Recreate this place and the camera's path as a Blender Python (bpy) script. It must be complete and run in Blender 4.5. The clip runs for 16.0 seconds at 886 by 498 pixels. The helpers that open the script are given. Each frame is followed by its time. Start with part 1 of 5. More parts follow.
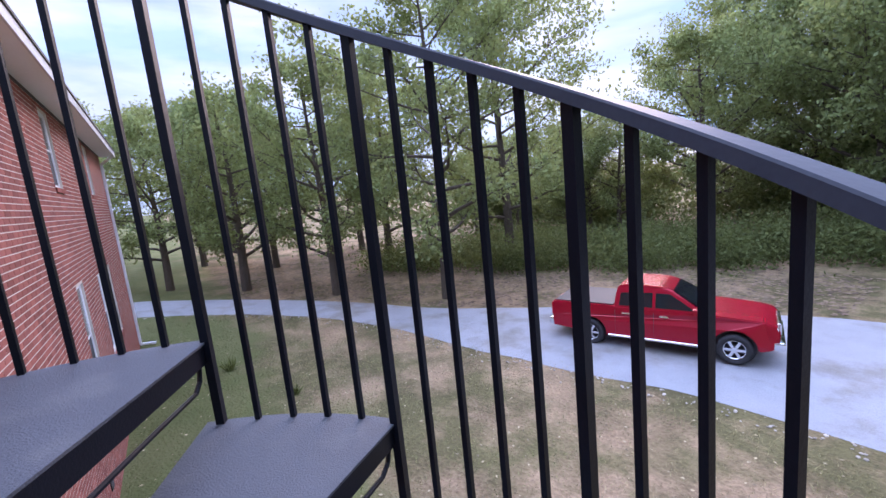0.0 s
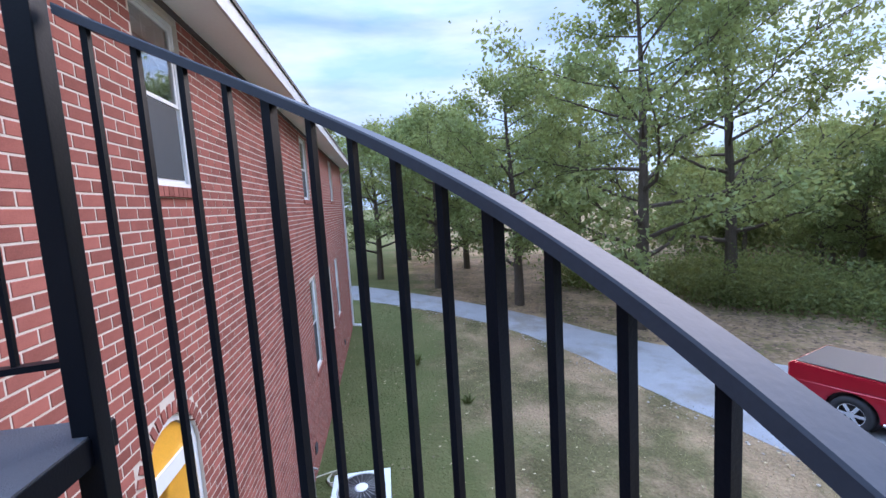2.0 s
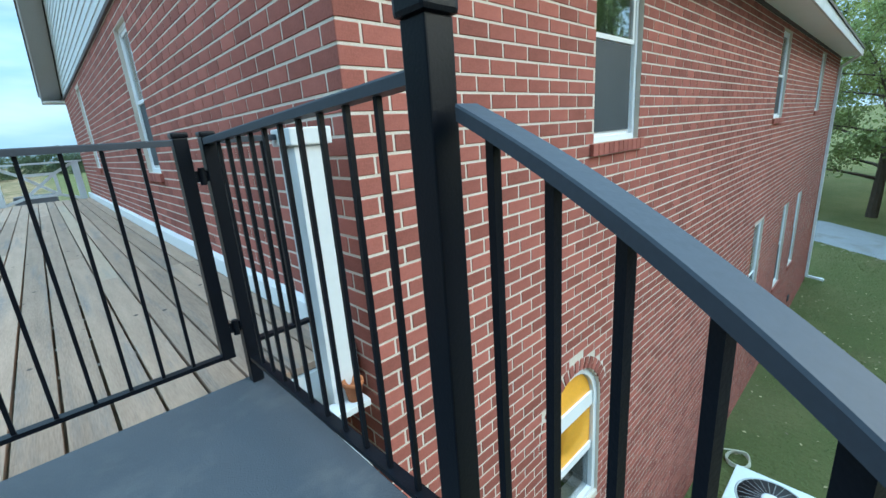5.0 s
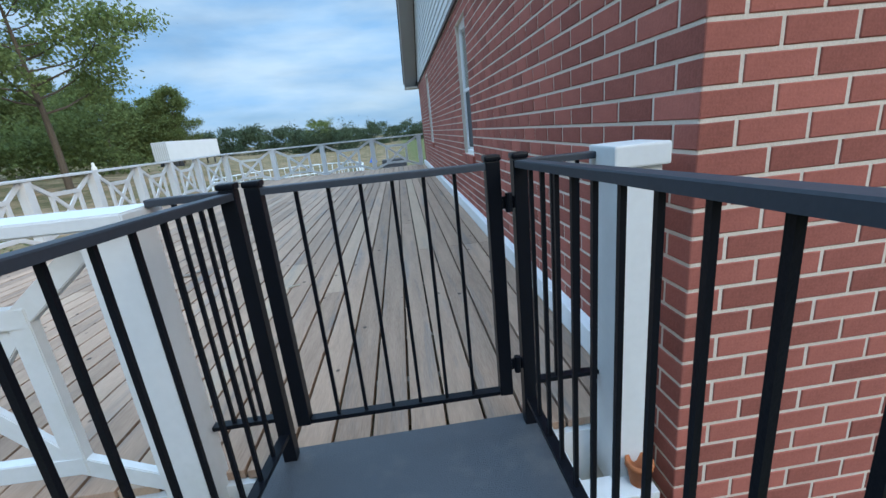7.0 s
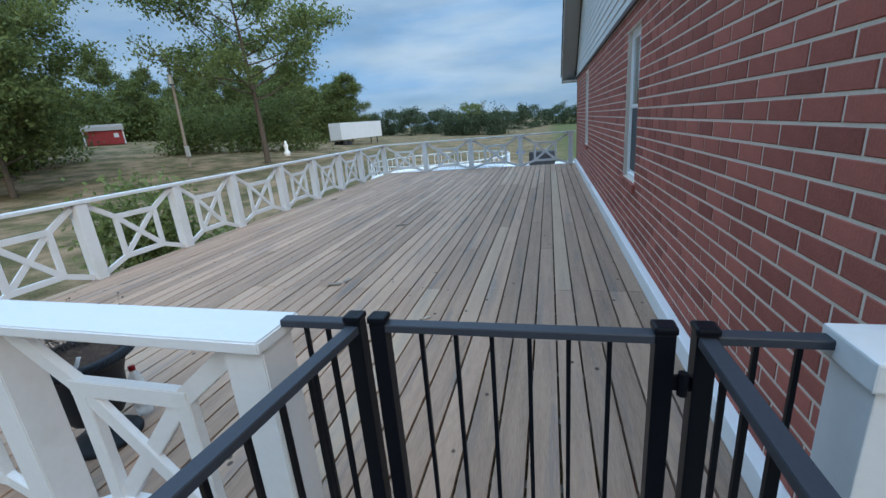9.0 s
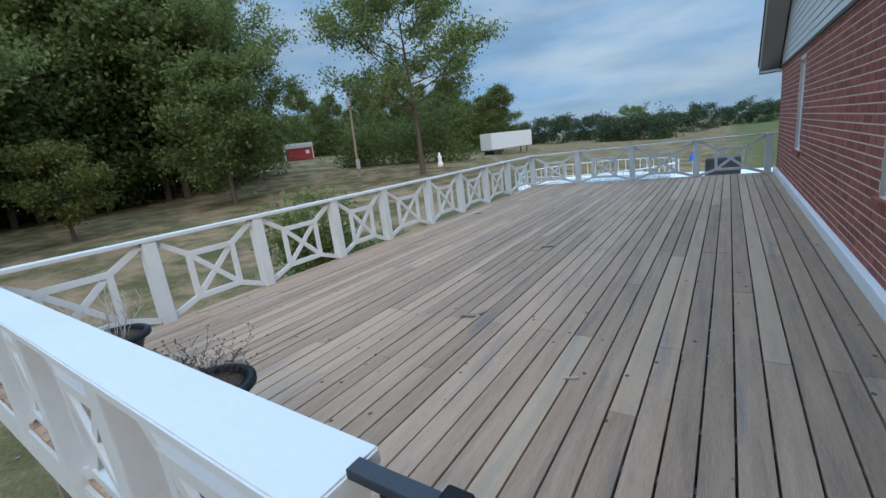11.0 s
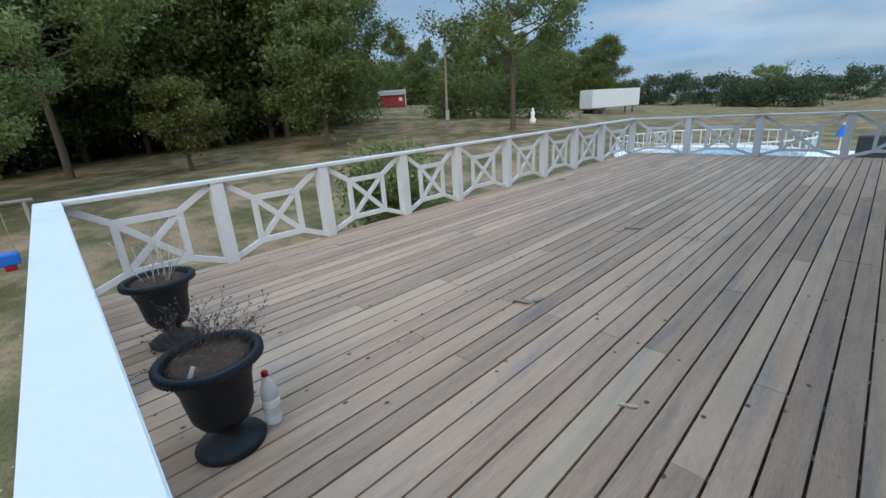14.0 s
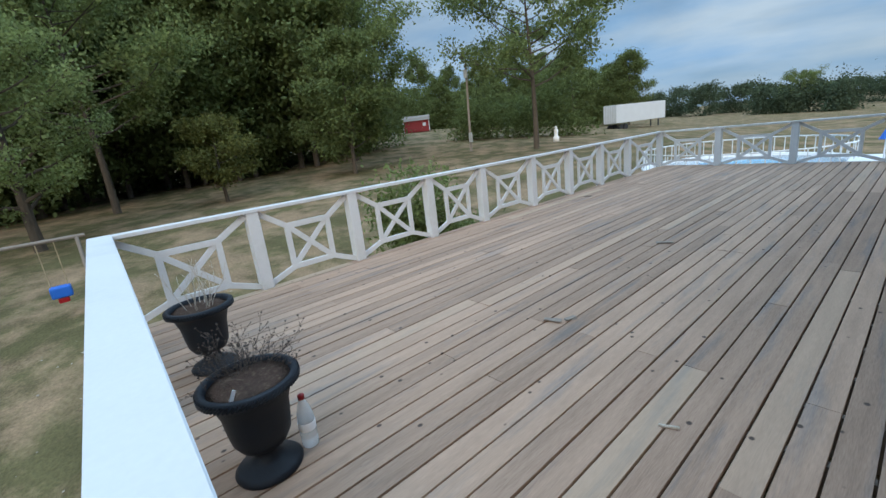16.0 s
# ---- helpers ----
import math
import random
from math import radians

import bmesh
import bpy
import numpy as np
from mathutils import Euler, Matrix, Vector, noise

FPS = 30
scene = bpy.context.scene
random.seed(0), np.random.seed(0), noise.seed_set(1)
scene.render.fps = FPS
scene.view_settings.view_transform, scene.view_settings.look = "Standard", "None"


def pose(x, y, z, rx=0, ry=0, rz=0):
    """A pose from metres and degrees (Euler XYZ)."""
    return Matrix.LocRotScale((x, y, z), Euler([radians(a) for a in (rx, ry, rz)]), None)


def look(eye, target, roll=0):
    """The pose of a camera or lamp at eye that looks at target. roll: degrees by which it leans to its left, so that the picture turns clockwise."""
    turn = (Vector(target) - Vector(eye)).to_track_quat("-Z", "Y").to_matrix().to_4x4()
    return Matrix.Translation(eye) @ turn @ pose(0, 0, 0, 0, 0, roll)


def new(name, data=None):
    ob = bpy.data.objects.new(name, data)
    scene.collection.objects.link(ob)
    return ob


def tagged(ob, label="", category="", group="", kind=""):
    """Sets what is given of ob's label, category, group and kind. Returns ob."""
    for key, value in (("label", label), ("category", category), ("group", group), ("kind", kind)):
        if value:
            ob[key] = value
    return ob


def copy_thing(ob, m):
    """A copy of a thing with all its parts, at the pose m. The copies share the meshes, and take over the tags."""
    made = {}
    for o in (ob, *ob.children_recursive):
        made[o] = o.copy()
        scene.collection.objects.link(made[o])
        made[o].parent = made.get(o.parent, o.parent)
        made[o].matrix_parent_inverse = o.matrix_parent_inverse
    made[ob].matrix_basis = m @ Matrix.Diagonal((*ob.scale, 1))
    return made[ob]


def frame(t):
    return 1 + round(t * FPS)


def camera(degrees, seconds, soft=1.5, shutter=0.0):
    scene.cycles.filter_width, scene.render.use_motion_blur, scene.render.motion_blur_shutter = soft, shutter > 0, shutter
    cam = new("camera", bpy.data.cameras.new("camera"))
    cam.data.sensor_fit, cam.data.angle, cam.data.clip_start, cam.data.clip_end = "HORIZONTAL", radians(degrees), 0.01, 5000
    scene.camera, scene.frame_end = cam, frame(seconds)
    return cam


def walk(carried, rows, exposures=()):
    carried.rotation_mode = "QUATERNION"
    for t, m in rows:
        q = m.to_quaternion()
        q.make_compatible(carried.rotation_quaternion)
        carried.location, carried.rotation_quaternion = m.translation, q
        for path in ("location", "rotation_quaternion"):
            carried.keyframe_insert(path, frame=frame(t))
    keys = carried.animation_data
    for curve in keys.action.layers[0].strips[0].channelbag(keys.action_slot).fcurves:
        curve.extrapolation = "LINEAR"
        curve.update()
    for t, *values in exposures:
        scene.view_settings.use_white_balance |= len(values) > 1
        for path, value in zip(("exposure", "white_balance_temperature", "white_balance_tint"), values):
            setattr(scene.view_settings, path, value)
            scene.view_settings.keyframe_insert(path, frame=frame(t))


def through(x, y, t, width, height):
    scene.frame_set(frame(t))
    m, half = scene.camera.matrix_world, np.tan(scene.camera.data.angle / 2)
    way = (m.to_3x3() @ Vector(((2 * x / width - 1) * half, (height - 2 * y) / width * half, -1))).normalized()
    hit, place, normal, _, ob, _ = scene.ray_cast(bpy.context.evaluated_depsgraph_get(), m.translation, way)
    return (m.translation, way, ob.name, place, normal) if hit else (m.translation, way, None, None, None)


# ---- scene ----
cam = camera(93.2, 16.0)
PATH = [
    (0, (-1.785, -1.409, 0.154), (-0.134, -2.495, -0.153), -5.8),
    (0.5, (-1.699, -1.494, 0.195), (0.081, -2.368, -0.064), -4.2),
    (1, (-1.622, -1.593, 0.373), (0.259, -2.196, 0.06), -2.4),
    (1.5, (-1.58, -1.618, 0.435), (0.358, -2.012, 0.138), -3.6),
    (2, (-1.449, -1.655, 0.492), (0.521, -1.929, 0.277), -3.5),
    (2.5, (-1.317, -1.675, 0.64), (0.653, -1.826, 0.326), -5.2),
    (3, (-1.263, -1.642, 0.68), (0.706, -1.475, 0.37), -4.8),
    (3.5, (-1.141, -1.626, 0.683), (0.788, -1.243, 0.338), -3.1),
    (4, (-0.989, -1.613, 0.804), (0.797, -0.846, 0.333), -5.1),
    (4.5, (-0.94, -1.566, 0.882), (0.649, -0.468, 0.364), -5.0),
    (5, (-0.885, -1.436, 0.897), (0.426, -0.021, 0.37), -4.2),
    (5.2, (-0.854, -1.377, 0.919), (0.319, 0.174, 0.45), -4.0),
    (7.3, (-0.771, -1.032, 1.054), (-0.721, 0.884, 0.484), -6.2),
    (7.5, (-0.755, -0.993, 1.057), (-0.768, 0.92, 0.472), -6.2),
    (8, (-0.755, -0.916, 1.197), (-1.013, 0.984, 0.627), -5.3),
    (10.3, (-0.858, -0.464, 1.463), (-1.568, 1.316, 0.891), -4.0),
    (10.5, (-0.874, -0.392, 1.441), (-1.678, 1.357, 0.896), -3.6),
    (11, (-0.956, -0.28, 1.462), (-2.069, 1.315, 0.998), -7.0),
    (11.5, (-1.068, -0.132, 1.478), (-2.25, 1.43, 1.074), -6.2),
    (12, (-1.058, -0.032, 1.488), (-2.411, 1.371, 1.039), -4.3),
    (12.5, (-1.054, 0.067, 1.459), (-2.553, 1.26, 0.886), -4.5),
    (13, (-1.083, 0.126, 1.459), (-2.517, 1.343, 0.78), -5.1),
    (13.5, (-1.077, 0.173, 1.461), (-2.397, 1.532, 0.82), -2.9),
    (14, (-1.053, 0.181, 1.464), (-2.435, 1.482, 0.835), -3.8),
    (14.5, (-1.034, 0.179, 1.459), (-2.485, 1.397, 0.818), -8.9),
    (15, (-1.029, 0.19, 1.465), (-2.476, 1.425, 0.846), -9.3),
    (15.5, (-1.037, 0.171, 1.467), (-2.503, 1.408, 0.899), -7.3),
    (16, (-1.036, 0.158, 1.474), (-2.522, 1.391, 0.952), -6.6),
]
walk(cam, [(t, look(e, g, r)) for t, e, g, r in PATH], [(0, 1.4, 6700, 40), (1, 1.4, 6700, 34), (2, 1.3, 6450, 26), (3, 1.25, 6500, 17), (4, 1.32, 6500, -1), (4.5, 1.38, 6500, -10), (5, 1.27, 6400, -6), (7.5, 0.6, 6400, 6), (10.5, 0.27, 6600, 7), (13, 0.28, 6800, 8), (15, 0.37, 6950, 8), (16, 0.36, 6950, 8)])

# ---------------------------------------------------------------- light
SUN_AZ, SUN_EL = 140.0, 9.0
world = bpy.data.worlds.new("evening_sky")
scene.world = world
world.use_nodes = True
wn, wl = world.node_tree.nodes, world.node_tree.links
wn.clear()
w_out, w_bg = wn.new("ShaderNodeOutputWorld"), wn.new("ShaderNodeBackground")
w_sky = wn.new("ShaderNodeTexSky")
w_sky.sky_type, w_sky.sun_disc = "NISHITA", False
w_sky.sun_elevation, w_sky.sun_rotation = radians(SUN_EL), radians(SUN_AZ)
w_sky.air_density, w_sky.dust_density, w_sky.ozone_density = 1.0, 0.6, 2.5
w_co = wn.new("ShaderNodeTexCoord")
w_map = wn.new("ShaderNodeMapping")
w_map.inputs["Scale"].default_value = (1.0, 1.0, 4.2)
w_noise = wn.new("ShaderNodeTexNoise")
w_noise.inputs["Scale"].default_value, w_noise.inputs["Detail"].default_value = 2.1, 7.0
w_noise.inputs["Roughness"].default_value, w_noise.inputs["Distortion"].default_value = 0.55, 0.35
w_ramp = wn.new("ShaderNodeValToRGB")
w_ramp.color_ramp.elements[0].position, w_ramp.color_ramp.elements[1].position = 0.28, 0.62
w_ramp.color_ramp.elements[0].color = (0.6, 0.6, 0.6, 1)
w_noise2 = wn.new("ShaderNodeTexNoise")
w_noise2.inputs["Scale"].default_value, w_noise2.inputs["Detail"].default_value = 3.6, 6.0
w_tone = wn.new("ShaderNodeValToRGB")
w_tone.color_ramp.elements[0].position, w_tone.color_ramp.elements[0].color = 0.36, (2.05, 3.7, 6.1, 1)
w_tone.color_ramp.elements[1].position, w_tone.color_ramp.elements[1].color = 0.66, (3.7, 4.9, 6.35, 1)
w_boost = wn.new("ShaderNodeMix")
w_boost.data_type, w_boost.blend_type = "RGBA", "MULTIPLY"
w_boost.inputs["Factor"].default_value = 1.0
w_boost.inputs["B"].default_value = (0.25, 0.32, 0.44, 1)
w_mix = wn.new("ShaderNodeMix")
w_mix.data_type = "RGBA"
wl.new(w_co.outputs["Generated"], w_map.inputs["Vector"])
wl.new(w_map.outputs["Vector"], w_noise.inputs["Vector"])
wl.new(w_map.outputs["Vector"], w_noise2.inputs["Vector"])
wl.new(w_noise.outputs["Fac"], w_ramp.inputs["Fac"])
wl.new(w_noise2.outputs["Fac"], w_tone.inputs["Fac"])
wl.new(w_sky.outputs["Color"], w_boost.inputs["A"])
wl.new(w_ramp.outputs["Color"], w_mix.inputs["Factor"])
wl.new(w_boost.outputs["Result"], w_mix.inputs["A"])
wl.new(w_tone.outputs["Color"], w_mix.inputs["B"])
# an overcast sky is brightest overhead
w_sep = wn.new("ShaderNodeSeparateXYZ")
w_up = wn.new("ShaderNodeMapRange")
w_up.inputs["From Min"].default_value, w_up.inputs["From Max"].default_value = 0.38, 1.0
w_up.inputs["To Min"].default_value, w_up.inputs["To Max"].default_value = 1.0, 4.7
w_grad = wn.new("ShaderNodeMix")
w_grad.data_type, w_grad.blend_type = "RGBA", "MULTIPLY"
w_grad.inputs["Factor"].default_value = 1.0
wl.new(w_co.outputs["Generated"], w_sep.inputs["Vector"])
wl.new(w_sep.outputs["Z"], w_up.inputs["Value"])
wl.new(w_mix.outputs["Result"], w_grad.inputs["A"])
wl.new(w_up.outputs["Result"], w_grad.inputs["B"])
wl.new(w_grad.outputs["Result"], w_bg.inputs["Color"])
w_bg.inputs["Strength"].default_value = 0.10
wl.new(w_bg.outputs["Background"], w_out.inputs["Surface"])

sun = new("sun", bpy.data.lights.new("sun", "SUN"))
sun.data.energy, sun.data.angle, sun.data.color = 1.75, radians(40), (1.0, 0.93, 0.86)
az, el = radians(SUN_AZ), radians(SUN_EL + 16)
sun.matrix_basis = look((math.sin(az) * 60, math.cos(az) * 60, math.tan(el) * 60), (0, 0, 0))


# ---------------------------------------------------------------- materials
def mat(name, color, rough=0.6, metal=0.0, vary=0.15, scale=6.0, fine=60.0, bump=0.15, spec=0.4, per="", per_amt=0.15, second=None, second_amt=0.5, second_scale=1.5, stretch=(1, 1, 1), bump_dist=0.004):
    """A node material: a base colour varied at two scales, a second colour in stains, fine relief; per: 'object' or 'island' variation."""
    m = bpy.data.materials.new(name)
    m.use_nodes = True
    n, l = m.node_tree.nodes, m.node_tree.links
    b = n["Principled BSDF"]
    b.inputs["Roughness"].default_value, b.inputs["Metallic"].default_value = rough, metal
    b.inputs["Specular IOR Level"].default_value = spec
    co, mp = n.new("ShaderNodeTexCoord"), n.new("ShaderNodeMapping")
    mp.inputs["Scale"].default_value = stretch
    l.new(co.outputs["Object"], mp.inputs["Vector"])
    big, small = n.new("ShaderNodeTexNoise"), n.new("ShaderNodeTexNoise")
    big.inputs["Scale"].default_value, big.inputs["Detail"].default_value = scale, 5.0
    small.inputs["Scale"].default_value, small.inputs["Detail"].default_value = fine, 4.0
    l.new(mp.outputs["Vector"], big.inputs["Vector"])
    l.new(mp.outputs["Vector"], small.inputs["Vector"])
    add = n.new("ShaderNodeMath")
    add.operation = "ADD"
    l.new(big.outputs["Fac"], add.inputs[0])
    l.new(small.outputs["Fac"], add.inputs[1])
    src = add.outputs[0]
    if per:
        rnd = n.new("ShaderNodeObjectInfo") if per == "object" else n.new("ShaderNodeNewGeometry")
        r_out = rnd.outputs["Random"] if per == "object" else rnd.outputs["Random Per Island"]
        rm = n.new("ShaderNodeMath")
        rm.operation, rm.inputs[1].default_value, rm.inputs[2].default_value = "MULTIPLY_ADD", 2 * per_amt / max(vary, 0.01), -per_amt / max(vary, 0.01)
        l.new(r_out, rm.inputs[0])
        a2 = n.new("ShaderNodeMath")
        a2.operation = "ADD"
        l.new(src, a2.inputs[0])
        l.new(rm.outputs[0], a2.inputs[1])
        src = a2.outputs[0]
    mr = n.new("ShaderNodeMapRange")
    mr.clamp = False
    mr.inputs["From Min"].default_value, mr.inputs["From Max"].default_value = 0.5, 1.5
    mr.inputs["To Min"].default_value, mr.inputs["To Max"].default_value = 1 - vary, 1 + vary
    l.new(src, mr.inputs["Value"])
    mul = n.new("ShaderNodeMix")
    mul.data_type, mul.blend_type = "RGBA", "MULTIPLY"
    mul.inputs["Factor"].default_value = 1.0
    mul.inputs["A"].default_value = (*color, 1)
    if second:
        st, rp, mx = n.new("ShaderNodeTexNoise"), n.new("ShaderNodeValToRGB"), n.new("ShaderNodeMix")
        st.inputs["Scale"].default_value, st.inputs["Detail"].default_value = second_scale, 6.0
        st.inputs["Roughness"].default_value = 0.65
        l.new(mp.outputs["Vector"], st.inputs["Vector"])
        rp.color_ramp.elements[0].position, rp.color_ramp.elements[1].position = 0.62 - second_amt * 0.3, 0.78 - second_amt * 0.3
        l.new(st.outputs["Fac"], rp.inputs["Fac"])
        mx.data_type = "RGBA"
        mx.inputs["A"].default_value, mx.inputs["B"].default_value = (*color, 1), (*second, 1)
        l.new(rp.outputs["Color"], mx.inputs["Factor"])
        l.new(mx.outputs["Result"], mul.inputs["A"])
    l.new(mr.outputs["Result"], mul.inputs["B"])
    l.new(mul.outputs["Result"], b.inputs["Base Color"])
    if bump:
        bp = n.new("ShaderNodeBump")
        bp.inputs["Strength"].default_value, bp.inputs["Distance"].default_value = bump, bump_dist
        l.new(small.outputs["Fac"], bp.inputs["Height"])
        l.new(bp.outputs["Normal"], b.inputs["Normal"])
    return m


def glass(name, tint=(0.9, 0.95, 1.0), rough=0.02):
    m = bpy.data.materials.new(name)
    m.use_nodes = True
    b = m.node_tree.nodes["Principled BSDF"]
    b.inputs["Base Color"].default_value = (*tint, 1)
    b.inputs["Transmission Weight"].default_value = 1.0
    b.inputs["Roughness"].default_value, b.inputs["IOR"].default_value = rough, 1.45
    return m


M_BRICK = mat("red_brick", (0.315, 0.104, 0.080), 0.85, vary=0.24, scale=9, fine=120, bump=0.28, spec=0.2, per="island", per_amt=0.12)
M_BRICK_PIECE = mat("red_brick_piece", (0.315, 0.104, 0.080), 0.85, vary=0.24, scale=9, fine=120, bump=0.28, spec=0.2, per="object", per_amt=0.12)
M_MORTAR = mat("pale_mortar", (0.63, 0.55, 0.47), 0.95, vary=0.15, scale=5, fine=150, bump=0.5, spec=0.1)
M_DECK = mat("weathered_deck_wood", (0.37, 0.245, 0.172), 0.8, vary=0.30, scale=2.2, fine=22, bump=0.4, spec=0.25, per="object", per_amt=0.10, stretch=(9, 0.7, 4), second=(0.24, 0.19, 0.16), second_amt=0.3, second_scale=0.9)
kn, kl = M_DECK.node_tree.nodes, M_DECK.node_tree.links
k_map, k_vor, k_ramp, k_mix = kn.new("ShaderNodeMapping"), kn.new("ShaderNodeTexVoronoi"), kn.new("ShaderNodeValToRGB"), kn.new("ShaderNodeMix")
k_map.inputs["Scale"].default_value = (6.5, 5.2, 1.0)
k_vor.inputs["Scale"].default_value = 1.0
k_ramp.color_ramp.elements[0].position, k_ramp.color_ramp.elements[1].position = 0.06, 0.10
k_ramp.color_ramp.elements[0].color, k_ramp.color_ramp.elements[1].color = (1, 1, 1, 1), (0, 0, 0, 1)
k_mix.data_type = "RGBA"
k_mix.inputs["B"].default_value = (0.07, 0.05, 0.04, 1)
k_base = kn["Principled BSDF"].inputs["Base Color"].links[0].from_socket
k_pale = kn.new("ShaderNodeMix")
k_pale.data_type = "RGBA"
k_pale.inputs["B"].default_value = (0.42, 0.325, 0.225, 1)
k_pick = kn.new("ShaderNodeMapRange")
k_pick.inputs["From Min"].default_value, k_pick.inputs["From Max"].default_value, k_pick.inputs["To Max"].default_value = 0.86, 0.99, 0.6
kl.new(kn["Object Info"].outputs["Random"], k_pick.inputs["Value"])
kl.new(k_pick.outputs["Result"], k_pale.inputs["Factor"])
kl.new(k_base, k_pale.inputs["A"])
k_base = k_pale.outputs["Result"]
kl.new(kn["Texture Coordinate"].outputs["Object"], k_map.inputs["Vector"])
kl.new(k_map.outputs["Vector"], k_vor.inputs["Vector"])
kl.new(k_vor.outputs["Distance"], k_ramp.inputs["Fac"])
kl.new(k_ramp.outputs["Color"], k_mix.inputs["Factor"])
kl.new(k_base, k_mix.inputs["A"])
kl.new(k_mix.outputs["Result"], kn["Principled BSDF"].inputs["Base Color"])
M_WHITE = mat("white_painted_wood", (0.62, 0.62, 0.62), 0.5, vary=0.05, scale=3, fine=40, bump=0.15, spec=0.4, second=(0.54, 0.54, 0.52), second_amt=0.2)
M_VINYL = mat("white_vinyl", (0.80, 0.80, 0.80), 0.4, vary=0.03, scale=3, fine=40, bump=0.03)
M_TRAILER = mat("weathered_trailer_white", (0.58, 0.59, 0.60), 0.5, vary=0.08, scale=0.8, fine=12, bump=0.05)
M_STONE = mat("tan_fieldstone", (0.33, 0.285, 0.235), 0.95, vary=0.25, scale=4, fine=60, bump=0.6, spec=0.1, per="island", per_amt=0.2)
M_SIDING = mat("pale_lap_siding", (0.62, 0.63, 0.62), 0.6, vary=0.05, scale=2, fine=30, bump=0.05)
# the rake soffit's shade is put into this grey; the eaves soffit stays pale
M_RAKE = mat("shaded_soffit_board", (0.36, 0.35, 0.33), 0.7, vary=0.06, scale=2, fine=30, bump=0.05)
M_SHADE_STRIP = mat("brown_shade_strip", (0.10, 0.075, 0.07), 0.85, vary=0.15, scale=4, fine=60, bump=0.2)
M_SOFFIT = mat("soffit_panel", (0.86, 0.86, 0.85), 0.6, vary=0.05, scale=2, fine=30, bump=0.05)
M_BLACK = mat("black_powder_coat", (0.004, 0.005, 0.008), 0.38, vary=0.15, scale=8, fine=200, bump=0.1, spec=0.17)
# lighter and bluer than the black bars: sky sheen put into the base colour
M_RAIL = mat("black_handrail_sky_sheen", (0.032, 0.037, 0.048), 0.55, vary=0.16, scale=5, fine=120, bump=0.06, spec=0.38)
M_TREAD = mat("dark_grey_textured_tread", (0.055, 0.06, 0.07), 0.55, vary=0.15, scale=6, fine=260, bump=0.7, spec=0.45, second=(0.085, 0.087, 0.092), second_amt=0.3, second_scale=5)
M_GRASS = mat("dry_lawn", (0.112, 0.096, 0.044), 0.95, vary=0.55, scale=0.9, fine=14, bump=1.0, spec=0.1, second=(0.265, 0.18, 0.108), second_amt=0.64, second_scale=0.42, bump_dist=0.06)
M_GRAVEL = mat("pale_gravel", (0.27, 0.272, 0.285), 0.95, vary=0.18, scale=1.2, fine=30, bump=0.9, spec=0.15, second=(0.21, 0.195, 0.18), second_amt=0.45, second_scale=0.5, bump_dist=0.03)
M_BARK = mat("grey_brown_bark", (0.10, 0.08, 0.062), 0.95, vary=0.35, scale=3, fine=24, bump=1.0, spec=0.1, stretch=(4, 4, 1), bump_dist=0.02)


def leafy(name, color, through):
    """A leaf that lets some light through: per-leaf variation, matt front, warmer from behind."""
    m = mat(name, color, 0.7, vary=0.35, scale=0.5, fine=3, bump=0, spec=0.2, per="island", per_amt=0.32)
    n, l = m.node_tree.nodes, m.node_tree.links
    b, out = n["Principled BSDF"], n["Material Output"]
    tr_n, mx = n.new("ShaderNodeBsdfTranslucent"), n.new("ShaderNodeMixShader")
    tr_n.inputs["Color"].default_value = (*through, 1)
    mx.inputs["Fac"].default_value = 0.42
    l.new(b.outputs["BSDF"], mx.inputs[1])
    l.new(tr_n.outputs["BSDF"], mx.inputs[2])
    l.new(mx.outputs["Shader"], out.inputs["Surface"])
    return m


M_LEAF = leafy("oak_leaves", (0.15, 0.19, 0.078), (0.32, 0.375, 0.13))
M_LEAF_DARK = leafy("dark_woodland_leaves", (0.105, 0.135, 0.048), (0.19, 0.215, 0.07))
M_LEAF_FAR = leafy("hazy_far_leaves", (0.062, 0.088, 0.052), (0.08, 0.10, 0.05))
M_LEAF_ELM = leafy("elm_leaves", (0.135, 0.17, 0.062), (0.24, 0.28, 0.095))
M_LEAF_GOLD = leafy("yellowing_leaves", (0.125, 0.135, 0.042), (0.19, 0.18, 0.05))
M_SHINGLE = mat("brown_roof_shingles", (0.13, 0.115, 0.10), 0.9, vary=0.25, scale=3, fine=40, bump=0.6)
M_PANE = bpy.data.materials.new("window_glass")
M_PANE.use_nodes = True
pn, pk = M_PANE.node_tree.nodes, M_PANE.node_tree.links
p_clear, p_gloss, p_mix, p_fres = pn.new("ShaderNodeBsdfTransparent"), pn.new("ShaderNodeBsdfGlossy"), pn.new("ShaderNodeMixShader"), pn.new("ShaderNodeLayerWeight")
p_clear.inputs["Color"].default_value = (0.82, 0.86, 0.87, 1)
p_gloss.inputs["Roughness"].default_value = 0.03
p_pow, p_lift = pn.new("ShaderNodeMath"), pn.new("ShaderNodeMath")
p_pow.operation, p_pow.inputs[1].default_value = "POWER", 3.0
p_lift.operation, p_lift.inputs[1].default_value, p_lift.inputs[2].default_value = "MULTIPLY_ADD", 0.62, 0.36
p_fres.inputs["Blend"].default_value = 0.5
pk.new(p_fres.outputs["Facing"], p_pow.inputs[0])
pk.new(p_pow.outputs[0], p_lift.inputs[0])
pk.new(p_lift.outputs[0], p_mix.inputs["Fac"])
pk.new(p_clear.outputs["BSDF"], p_mix.inputs[1])
pk.new(p_gloss.outputs["BSDF"], p_mix.inputs[2])
